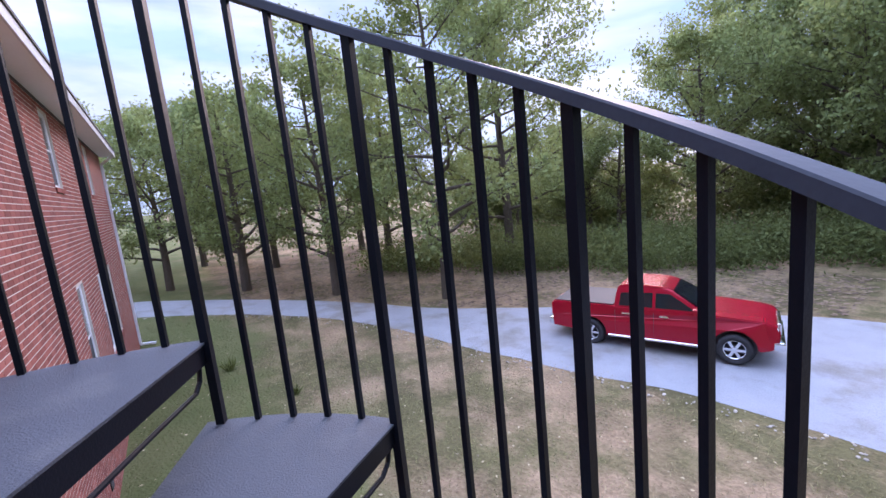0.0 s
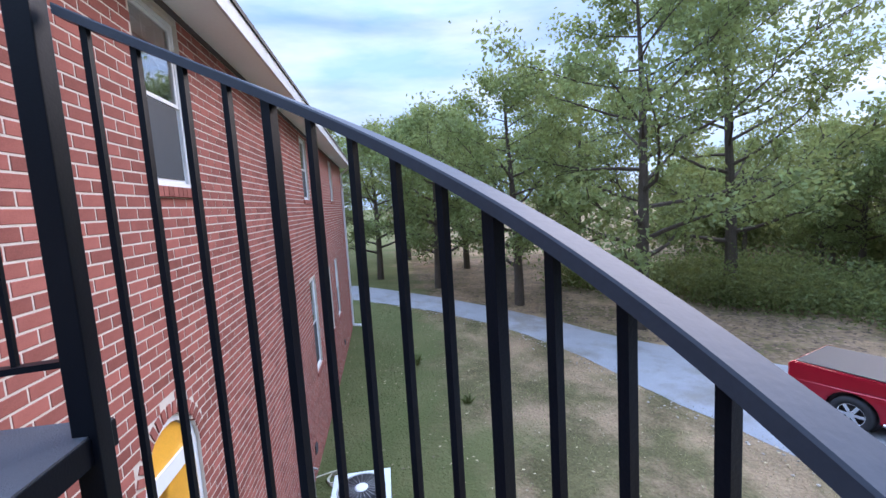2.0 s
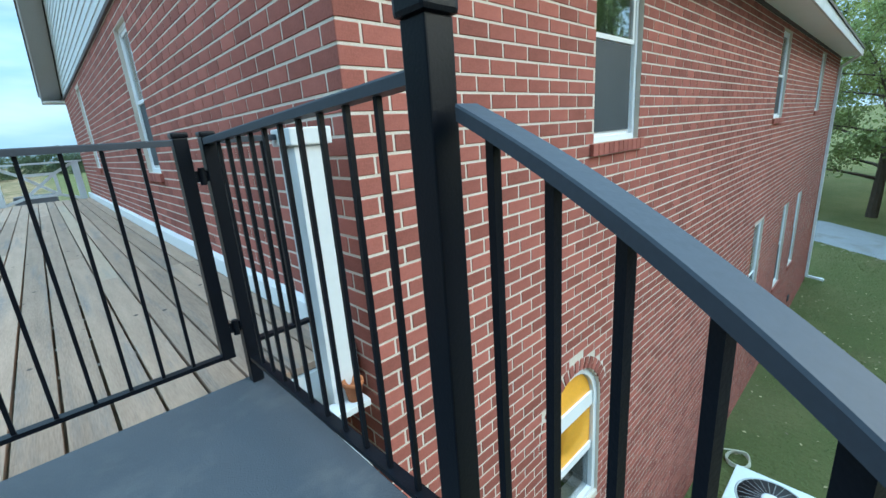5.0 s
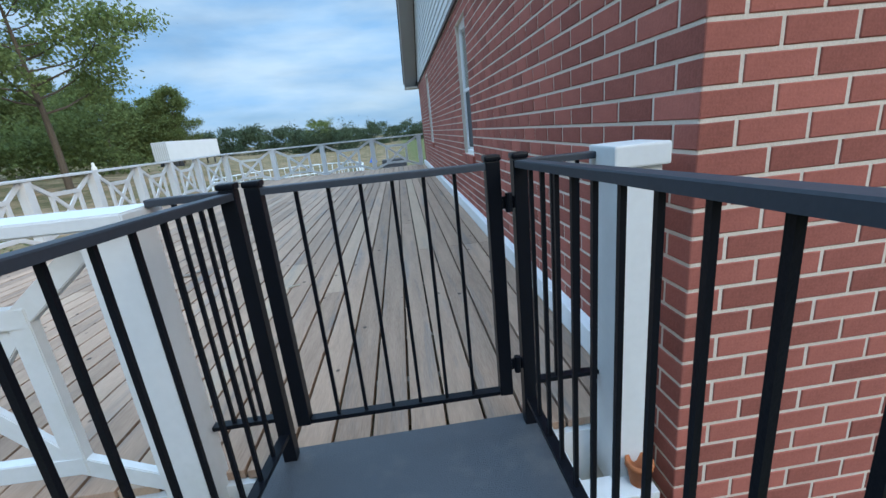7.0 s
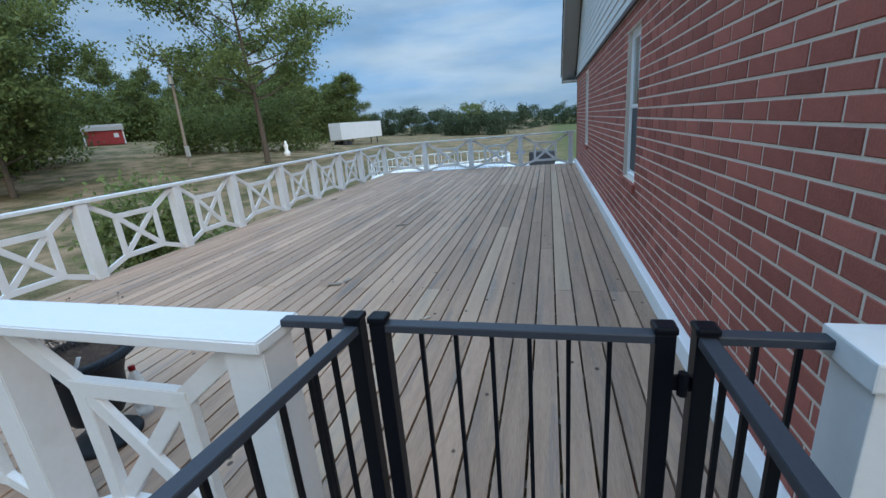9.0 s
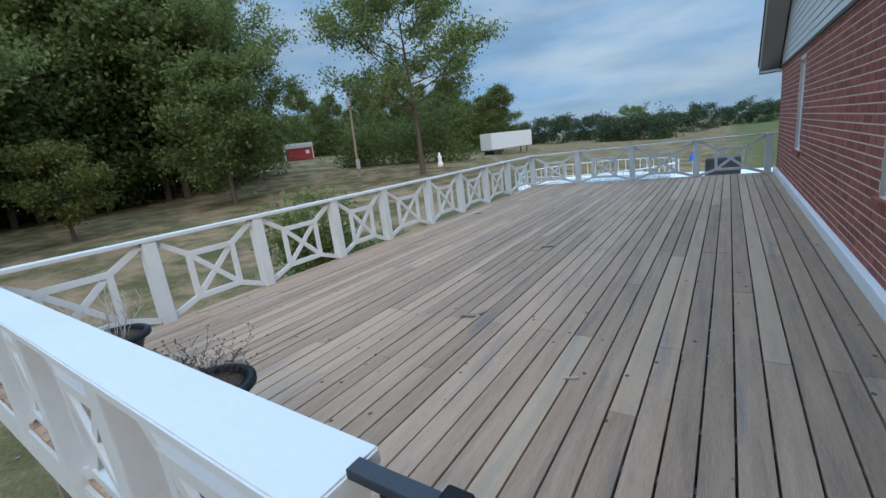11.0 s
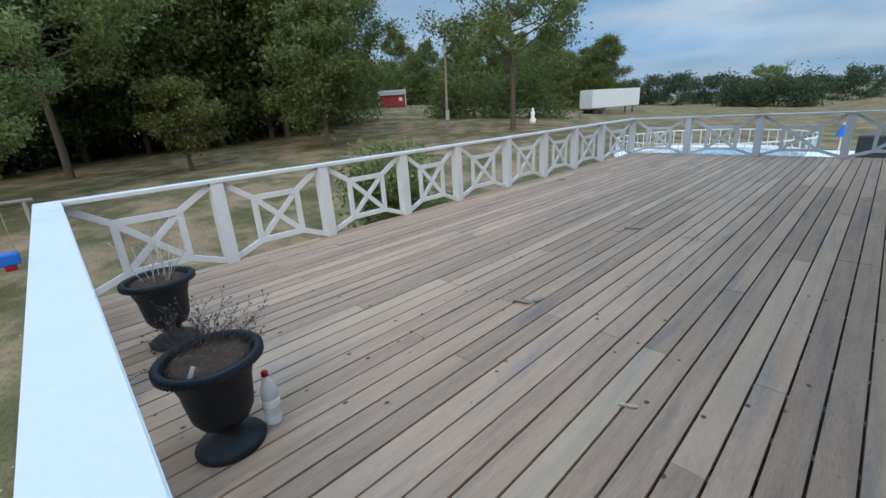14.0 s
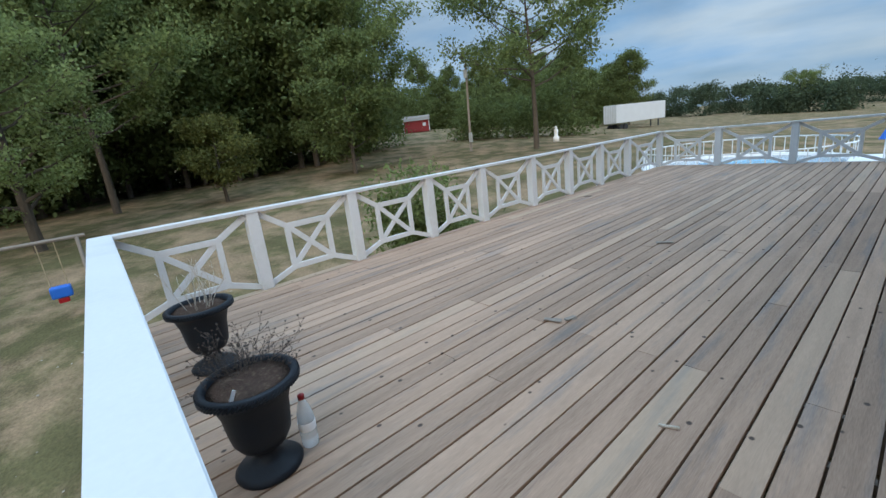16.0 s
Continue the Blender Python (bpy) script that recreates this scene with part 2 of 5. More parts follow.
pk.new(p_mix.outputs["Shader"], pn["Material Output"].inputs["Surface"])
M_SCREEN = mat("dark_insect_screen", (0.045, 0.055, 0.065), 0.6, vary=0.2, scale=3, fine=400, bump=0.1)
# near-black colour for boards that paint the darkness of the rooms
M_ROOM = mat("unlit_room_backing", (0.035, 0.037, 0.04), 0.9, vary=0.3, scale=1.5, fine=20, bump=0)
M_AMBER = mat("amber_panel", (0.90, 0.43, 0.045), 0.45, vary=0.15, scale=5, fine=80, bump=0.2)
M_RED = mat("red_car_paint", (0.34, 0.004, 0.018), 0.22, 0.25, vary=0.04, scale=2, fine=30, bump=0, spec=0.6)
M_CHROME = mat("chrome", (0.75, 0.76, 0.78), 0.18, 1.0, vary=0.03, bump=0)
M_TYRE = mat("tyre_rubber", (0.025, 0.025, 0.027), 0.85, vary=0.2, scale=10, fine=80, bump=0.4)
M_DARK_PLASTIC = mat("dark_plastic", (0.03, 0.03, 0.033), 0.55, vary=0.1, bump=0.1)
M_CAR_GLASS = mat("tinted_car_glass", (0.02, 0.025, 0.028), 0.06, vary=0.05, bump=0, spec=0.8)
M_POT = mat("black_resin_planter", (0.012, 0.015, 0.020), 0.5, vary=0.2, scale=6, fine=90, bump=0.25, spec=0.25)
M_SOIL = mat("dry_potting_soil", (0.075, 0.046, 0.034), 0.98, vary=0.4, scale=20, fine=110, bump=1.0, spec=0.1, second=(0.14, 0.10, 0.07), second_amt=0.3, second_scale=40, bump_dist=0.01)
M_DRY = mat("dried_stems", (0.075, 0.055, 0.045), 0.9, vary=0.3, scale=20, fine=100, bump=0.2)
M_PALE_STEM = mat("pale_dry_stems", (0.52, 0.47, 0.40), 0.9, vary=0.2, scale=20, fine=100, bump=0.2)
M_HOSE = mat("pale_hose", (0.50, 0.47, 0.36), 0.5, vary=0.1, scale=10, fine=80, bump=0.1)
M_AC_TOP = mat("pale_steel_cover", (0.66, 0.70, 0.68), 0.45, vary=0.05, scale=4, fine=50, bump=0.05)
M_AC = mat("grey_condenser_steel", (0.42, 0.43, 0.42), 0.5, 0.2, vary=0.08, scale=4, fine=50, bump=0.1)
M_BARN = mat("red_barn_siding", (0.30, 0.035, 0.035), 0.75, vary=0.12, scale=3, fine=20, bump=0.2)
M_BLUE = mat("blue_plastic", (0.02, 0.14, 0.55), 0.4, vary=0.08, bump=0)
M_TEAL = mat("teal_plastic", (0.05, 0.42, 0.38), 0.45, vary=0.08, bump=0)
M_WATER = mat("pool_water", (0.10, 0.36, 0.52), 0.08, vary=0.1, scale=1, fine=6, bump=0.3, spec=0.5, bump_dist=0.02)
M_OLDWOOD = mat("weathered_grey_post", (0.24, 0.20, 0.165), 0.9, vary=0.25, scale=3, fine=30, bump=0.4, stretch=(6, 6, 0.6))
M_TERRA = mat("terracotta", (0.36, 0.12, 0.045), 0.8, vary=0.2, scale=12, fine=80, bump=0.3)
M_REDCAP = mat("red_cap", (0.35, 0.01, 0.015), 0.4, vary=0.05, bump=0)
M_BOTTLE = mat("clear_bottle", (0.80, 0.86, 0.88), 0.15, vary=0.05, bump=0, spec=0.6)
M_BOTTLE.node_tree.nodes["Principled BSDF"].inputs["Alpha"].default_value = 0.4
M_BROWN_LITTER = mat("brown_leaf_litter", (0.17, 0.112, 0.07), 0.95, vary=0.4, scale=2, fine=9, bump=0, per="island", per_amt=0.3)
M_LITTER = mat("fallen_leaves", (0.32, 0.25, 0.15), 0.9, vary=0.4, scale=3, fine=9, bump=0, per="island", per_amt=0.3)


# ---------------------------------------------------------------- mesh helpers
def box(bm, x0, x1, y0, y1, z0, z1, bevel=0.0):
    r = bmesh.ops.create_cube(bm, size=1.0, matrix=Matrix.Translation(((x0 + x1) / 2, (y0 + y1) / 2, (z0 + z1) / 2)) @ Matrix.Diagonal((x1 - x0, y1 - y0, z1 - z0, 1)))
    if bevel:
        es = {e for v in r["verts"] for e in v.link_edges}
        bmesh.ops.bevel(bm, geom=list(es), offset=bevel, segments=2, affect="EDGES", profile=0.6)
    return bm


def beam(bm, p, q, w, h, up=(0, 0, 1), bevel=0.0):
    """A straight bar from p to q: w across, h along up."""
    p, q = Vector(p), Vector(q)
    d = q - p
    y = d.normalized()
    x = y.cross(Vector(up))
    x = Vector((1, 0, 0)) if x.length < 1e-5 else x.normalized()
    z = x.cross(y)
    m = Matrix((x, y, z)).transposed().to_4x4()
    m.translation = (p + q) / 2
    r = bmesh.ops.create_cube(bm, size=1.0, matrix=m @ Matrix.Diagonal((w, d.length, h, 1)))
    if bevel:
        es = {e for v in r["verts"] for e in v.link_edges}
        bmesh.ops.bevel(bm, geom=list(es), offset=bevel, segments=2, affect="EDGES")
    return bm


def tube(bm, p, q, r0, r1=None, n=8, caps=True):
    p, q = Vector(p), Vector(q)
    d = q - p
    m = Matrix.Translation((p + q) / 2) @ d.to_track_quat("Z", "Y").to_matrix().to_4x4()
    bmesh.ops.create_cone(bm, cap_ends=caps, segments=n, radius1=r0, radius2=r0 if r1 is None else r1, depth=d.length, matrix=m)
    return bm


def lathe(bm, prof, n=32, at=(0, 0, 0), loop=False):
    """Turns a profile of (radius, height) round z."""
    rings = []
    for r, z in prof:
        rings.append([bm.verts.new((at[0] + r * math.cos(2 * math.pi * i / n), at[1] + r * math.sin(2 * math.pi * i / n), at[2] + z)) for i in range(n)])
    for a, b in zip(rings, rings[1:] + (rings[:1] if loop else [])):
        for i in range(n):
            bm.faces.new((a[i], a[(i + 1) % n], b[(i + 1) % n], b[i]))
    if not loop:
        for ring in (rings[0], rings[-1]):
            bm.faces.new(ring)
    bmesh.ops.recalc_face_normals(bm, faces=bm.faces)
    return bm


def sweep(bm, pts, w, h, closed=False):
    """A flat bar w wide and h high, rounded on top, along pts (kept level across)."""
    rings = []
    for i, p in enumerate(pts):
        d = Vector(pts[min(i + 1, len(pts) - 1)]) - Vector(pts[max(i - 1, 0)])
        s = Vector((d.y, -d.x, 0)).normalized()
        u = Vector((0, 0, 1))
        c = Vector(p)
        prof = ((-0.5, -1), (0.5, -1), (0.5, -0.16), (0.46, 0), (-0.46, 0), (-0.5, -0.16))
        rings.append([bm.verts.new(c + s * (a * w) + u * (b * h)) for a, b in prof])
    k = len(rings[0])
    for a, b in zip(rings, rings[1:]):
        for i in range(k):
            bm.faces.new((a[i], a[(i + 1) % k], b[(i + 1) % k], b[i]))
    bm.faces.new(rings[0])
    bm.faces.new(rings[-1])
    bmesh.ops.recalc_face_normals(bm, faces=bm.faces)
    return bm


def mesh_of(name, bm, material, smooth=False):
    me = bpy.data.meshes.new(name)
    bm.to_mesh(me)
    bm.free()
    me.materials.append(material)
    if smooth:
        me.polygons.foreach_set("use_smooth", [True] * len(me.polygons))
    return me


def part(name, bm, material, parent=None, label="", smooth=False):
    ob = new(name, mesh_of(name, bm, material, smooth))
    if parent:
        ob.parent = parent
        m = Matrix() if parent.parent else parent.matrix_basis.copy()
        ob.matrix_parent_inverse = m.inverted()
    return tagged(ob, label)


def thing(name, at, label, category, group="", kind=""):
    ob = new(name)
    ob.empty_display_size = 0.2
    ob.matrix_basis = pose(*at)
    return tagged(ob, label, category, group, kind)


def raw(name, verts, faces, material, smooth=False):
    me = bpy.data.meshes.new(name)
    me.from_pydata(verts, [], faces)
    me.materials.append(material)
    if smooth:
        me.polygons.foreach_set("use_smooth", [True] * len(me.polygons))
    return me


B = bmesh.new
rng = random.Random(7)


# ---------------------------------------------------------------- ground
def ground_z(x, y):
    s = -0.85 * x + 0.5 * y
    fade = 1.0
    if y > 8:
        q = min(1.0, max(0.0, (-x / y - 0.05) / 0.42))
        fade = 1 - min(1.0, (y - 8) / 30) * 0.75 * (1 - q * q * (3 - 2 * q))
    z = -4.7 + (3.4 * fade * (1 - math.exp(-s / 14)) if s > 0 else 0.0)
    if y < 0:
        z -= 0.75 * (1 - math.exp(y / 9)) * (1.0 if s < 0 else math.exp(-s / 10))
    z += 4.2 * math.exp(-((x + 75) ** 2 + (y - 58) ** 2) / (2 * 26 ** 2))
    z -= 0.75 * math.exp(-((x + 37) ** 2 + (y - 78) ** 2) / (2 * 17 ** 2))
    z += 0.10 * noise.noise((x * 0.11, y * 0.11, 0.3)) + 0.03 * noise.noise((x * 0.5, y * 0.5, 2.0))
    return z


def axis_steps(lo, hi):
    """Steps that are fine near the house and grow with distance."""
    out, v = [0.0], 0.0
    while v < hi:
        v += 0.7 + 0.09 * v
        out.append(v)
    v = 0.0
    while v > lo:
        v -= 0.7 - 0.09 * v
        out.append(v)
    return sorted(out)


gx, gy = axis_steps(-1500, 1500), axis_steps(-1500, 1500)
gv = [(x, y, ground_z(x, y)) for y in gy for x in gx]
gw = len(gx)
gf = [(j * gw + i, j * gw + i + 1, (j + 1) * gw + i + 1, (j + 1) * gw + i) for j in range(len(gy) - 1) for i in range(gw - 1)]
ground = tagged(new("ground", raw("ground", gv, gf, M_GRASS, True)), "patchy dry lawn with bare tan earth", "ground", kind="structure")


def smooth_line(keys, n=10):
    out = []
    for i in range(len(keys) - 1):
        p0, p1, p2, p3 = (Vector(keys[max(0, min(len(keys) - 1, i + k))]) for k in (-1, 0, 1, 2))
        for j in range(n):
            t = j / n
            out.append(0.5 * ((2 * p1) + (p2 - p0) * t + (2 * p0 - 5 * p1 + 4 * p2 - p3) * t * t + (3 * p1 - p0 - 3 * p2 + p3) * t ** 3))
    out.append(Vector(keys[-1]))
    return out


near_edge = smooth_line([(-40, -16), (-20, -12.6), (-6, -11.3), (1.2, -11.1), (7.6, -9.2), (13.0, -8.0), (17.5, -5.6), (22.0, -0.6), (26, 8), (28, 24)])
far_edge = smooth_line([(-40, -24), (-20, -21.5), (-6, -20), (2.0, -18.8), (7.5, -15.4), (13.3, -11.0), (18.5, -8.0), (26.4, -0.6), (30.5, 8), (32.5, 24)])
rv, rf = [], []
ACROSS = 8
for i, (a, b) in enumerate(zip(near_edge, far_edge)):
    for k in range(ACROSS + 1):
        e = 0.22 * noise.noise((a.x * 0.9, a.y * 0.9, k * 3.0)) if k in (0, ACROSS) else 0.0
        p = a.lerp(b, (k + e) / ACROSS)
        rv.append((p.x, p.y, ground_z(p.x, p.y) + (0.012 if k in (0, ACROSS) else 0.06)))
for i in range(len(near_edge) - 1):
    for k in range(ACROSS):
        rf.append((i * (ACROSS + 1) + k, (i + 1) * (ACROSS + 1) + k, (i + 1) * (ACROSS + 1) + k + 1, i * (ACROSS + 1) + k + 1))
tagged(new("road", raw("road", rv, rf, M_GRAVEL, True)), "pale grey gravel driveway curving past the house", "driveway", kind="structure")


# ---------------------------------------------------------------- house
HOUSE_X, HOUSE_Y, WALL_T = 17.1, 12.3, 0.25
SOFFIT_Z, OVER = 2.275, 0.42
COURSE, BRICK_L, JOINT = 0.0813, 0.213, 0.0125
WALL_BOTTOM = -4.95
ARCH_R, ARCH_X, ARCH_SPRING, ARCH_BOTTOM = 0.41, 1.75, -1.36, -2.36
# openings as (from, to, bottom, top) along the wall
SIDE_WINDOWS = [(1.94, 2.68, 0.76, 2.17), (8.1, 8.85, 0.76, 2.12), (13.0, 13.75, 0.80, 2.12), (7.75, 8.5, -3.02, -1.0), (10.5, 11.2, -3.0, -1.12), (12.4, 13.1, -3.0, -1.12)]
DECK_WINDOWS = [(3.50, 4.14, 0.72, 2.13), (8.62, 9.24, 0.74, 2.16)]



def arch_half(z, extra=0.0):
    r = ARCH_R + extra
    if z < ARCH_BOTTOM - extra * 0.0 or z > ARCH_SPRING + r:
        return None
    return r if z <= ARCH_SPRING else math.sqrt(max(r * r - (z - ARCH_SPRING) ** 2, 0.0))


def gaps(z0, z1, windows, arch):
    """The stretches of a wall that are open between two heights."""
    out = [(a, b) for a, b, lo, hi in windows if lo < z1 - 0.01 and hi > z0 + 0.01]
    if arch:
        h = [arch_half(z, 0.105 if z > ARCH_SPRING else 0.0) for z in (z0 + 0.01, (z0 + z1) / 2, z1 - 0.01)]
        h = [v for v in h if v]
        if h:
            out.append((ARCH_X - max(h), ARCH_X + max(h)))
    return out


def wall_core(name, length, windows, arch, put, label):
    """The mortar-faced core of a wall: put(u, depth, z) maps along, into the house and up."""
    zs = {WALL_BOTTOM, SOFFIT_Z + 0.1}
    for _, _, lo, hi in windows:
        zs |= {lo, hi}
    if arch:
        zs |= {ARCH_BOTTOM} | {ARCH_SPRING + ARCH_R * math.sin(math.pi / 2 * k / 8) for k in range(9)}
    zs = sorted(zs)
    bm = B()
    for z0, z1 in zip(zs, zs[1:]):
        cuts = [(a, b) for a, b, lo, hi in windows if lo < z1 - 1e-4 and hi > z0 + 1e-4]
        if arch:
            h = arch_half((z0 + z1) / 2)
            if h:
                cuts.append((ARCH_X - h, ARCH_X + h))
        u = 0.005
        for a, b in sorted(cuts) + [(length, length)]:
            if a > u:
                corners = [put(*c) for c in ((u, 0.0024, z0), (a, WALL_T, z1))]
                lo = [min(c[i] for c in corners) for i in range(3)]
                hi = [max(c[i] for c in corners) for i in range(3)]
                box(bm, lo[0], hi[0], lo[1], hi[1], lo[2], hi[2])
            u = max(u, b)
    return part(name, bm, M_MORTAR)


def side_put(u, d, z):
    return (u, d, z)


def deck_put(u, d, z):
    return (d, u, z)


wall_side = tagged(wall_core("wall_side", HOUSE_X, SIDE_WINDOWS, True, side_put, ""), "red brick side wall with pale mortar joints", "wall", kind="structure")
wall_deck = tagged(wall_core("wall_deck", HOUSE_Y, DECK_WINDOWS, False, deck_put, ""), "red brick wall along the wooden deck", "wall", kind="structure")
for ob in (wall_deck,):
    ob.location.y = 0.0
bm = B()
box(bm, 0.26, HOUSE_X, HOUSE_Y - 0.25, HOUSE_Y, WALL_BOTTOM, SOFFIT_Z + 0.1)
box(bm, HOUSE_X - 0.25, HOUSE_X, 0.26, HOUSE_Y - 0.26, WALL_BOTTOM, SOFFIT_Z + 0.1)
tagged(part("wall_back", bm, M_BRICK), "red brick walls closing the house", "wall", kind="structure")
bm = B()
box(bm, 0.26, HOUSE_X - 0.26, 0.26, HOUSE_Y - 0.26, -0.12, 0.0)
tagged(part("floor", bm, M_OLDWOOD), "floor between the storeys", "floor", kind="structure")
bm = B()
box(bm, 0.26, HOUSE_X - 0.26, 0.26, HOUSE_Y - 0.26, SOFFIT_Z - 0.02, SOFFIT_Z + 0.08)
tagged(part("ceiling", bm, M_SOFFIT), "plain white ceiling", "ceiling", kind="structure")

# roof: level soffit along the side wall; the deck side is a gable end with white siding and a rake overhang
PITCH_ROOF, RIDGE_Y = 0.72, HOUSE_Y / 2
RAKE, EAVE_Z = 0.38, SOFFIT_Z + 0.02


def roof_z(y):
    """Underside of the roof at the rake, over the depth of the house."""
    return EAVE_Z + PITCH_ROOF * (min(y, HOUSE_Y - y) + OVER)


bm = B()
box(bm, -RAKE, HOUSE_X + RAKE, -OVER, -0.012, SOFFIT_Z, SOFFIT_Z + 0.02)
box(bm, -RAKE, HOUSE_X + RAKE, HOUSE_Y + 0.012, HOUSE_Y + OVER, SOFFIT_Z, SOFFIT_Z + 0.02)
tagged(part("soffit", bm, M_SOFFIT), "pale panelled soffit under the eaves", "soffit", kind="structure")
bm = B()
box(bm, -RAKE - 0.02, HOUSE_X + RAKE + 0.02, -OVER - 0.03, -OVER - 0.002, SOFFIT_Z - 0.03, SOFFIT_Z + 0.15, 0.004)
box(bm, -RAKE - 0.02, HOUSE_X + RAKE + 0.02, HOUSE_Y + OVER + 0.002, HOUSE_Y + OVER + 0.03, SOFFIT_Z - 0.03, SOFFIT_Z + 0.15, 0.004)
tagged(part("trim_fascia", bm, M_WHITE), "white painted fascia boards", "fascia", kind="structure")
# thin dark strips paint the shade at the top of the brickwork
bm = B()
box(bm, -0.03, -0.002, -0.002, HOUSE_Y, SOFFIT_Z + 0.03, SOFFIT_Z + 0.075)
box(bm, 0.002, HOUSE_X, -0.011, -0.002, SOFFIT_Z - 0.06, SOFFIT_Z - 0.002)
tagged(part("trim_shade_strip", bm, M_SHADE_STRIP), "dark strip over the brickwork with shade put into its colour", "trim", kind="structure")


def gable_slab(bm, x0, x1, ya, yb, drop, thick):
    """A slab lying under the two roof slopes between x0 and x1, from the eaves ya..yb up to the ridge."""
    for y0, y1 in ((ya, RIDGE_Y), (yb, RIDGE_Y)):
        q = [(x, y, roof_z(y) + drop + t) for t in (0, thick) for x, y in ((x0, y0), (x1, y0), (x1, y1), (x0, y1))]
        v = [bm.verts.new(p) for p in q]
        for f in ((0, 1, 2, 3), (7, 6, 5, 4), (0, 4, 5, 1), (1, 5, 6, 2), (2, 6, 7, 3), (3, 7, 4, 0)):
            bm.faces.new([v[k] for k in f])
    bmesh.ops.recalc_face_normals(bm, faces=bm.faces)


bm = B()
n_lap = int((roof_z(RIDGE_Y) - SOFFIT_Z - 0.08) / 0.115)
for k in range(n_lap):
    z = SOFFIT_Z + 0.076 + 0.115 * k
    half = RIDGE_Y - max(0.0, (z + 0.115 - EAVE_Z) / PITCH_ROOF - OVER) + 0.1
    for x in (0.0, HOUSE_X):
        o = -1 if x == 0.0 else 1
        v = [bm.verts.new(p) for p in ((x + o * 0.014, RIDGE_Y - half, z), (x + o * 0.014, RIDGE_Y + half, z), (x + o * 0.003, RIDGE_Y + half, z + 0.12), (x + o * 0.003, RIDGE_Y - half, z + 0.12), (x - o * 0.03, RIDGE_Y - half, z), (x - o * 0.03, RIDGE_Y + half, z), (x - o * 0.03, RIDGE_Y + half, z + 0.12), (x - o * 0.03, RIDGE_Y - half, z + 0.12))]
        for f in ((0, 1, 2, 3), (7, 6, 5, 4), (0, 4, 5, 1), (1, 5, 6, 2), (2, 6, 7, 3), (3, 7, 4, 0)):
            bm.faces.new([v[i] for i in f])
bmesh.ops.recalc_face_normals(bm, faces=bm.faces)
tagged(part("wall_gable", bm, M_SIDING), "pale lap siding in the gable above the brickwork", "wall", kind="structure")
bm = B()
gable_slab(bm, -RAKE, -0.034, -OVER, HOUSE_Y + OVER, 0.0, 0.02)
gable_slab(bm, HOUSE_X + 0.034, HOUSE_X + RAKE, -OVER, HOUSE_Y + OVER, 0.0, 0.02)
tagged(part("soffit_rake", bm, M_RAKE), "soffit under the gable overhang, greyed for its shade", "soffit", kind="structure")
bm = B()
gable_slab(bm, -RAKE - 0.022, -RAKE - 0.002, -OVER, HOUSE_Y + OVER, -0.02, 0.17)
tagged(part("trim_rake", bm, M_WHITE), "white board along the gable edge", "trim", kind="structure")
bm = B()
gable_slab(bm, -RAKE - 0.05, HOUSE_X + RAKE + 0.05, -OVER - 0.05, HOUSE_Y + OVER + 0.05, 0.16, 0.05)
tagged(part("roof", bm, M_SHINGLE), "brown shingled gable roof", "roof", kind="structure")


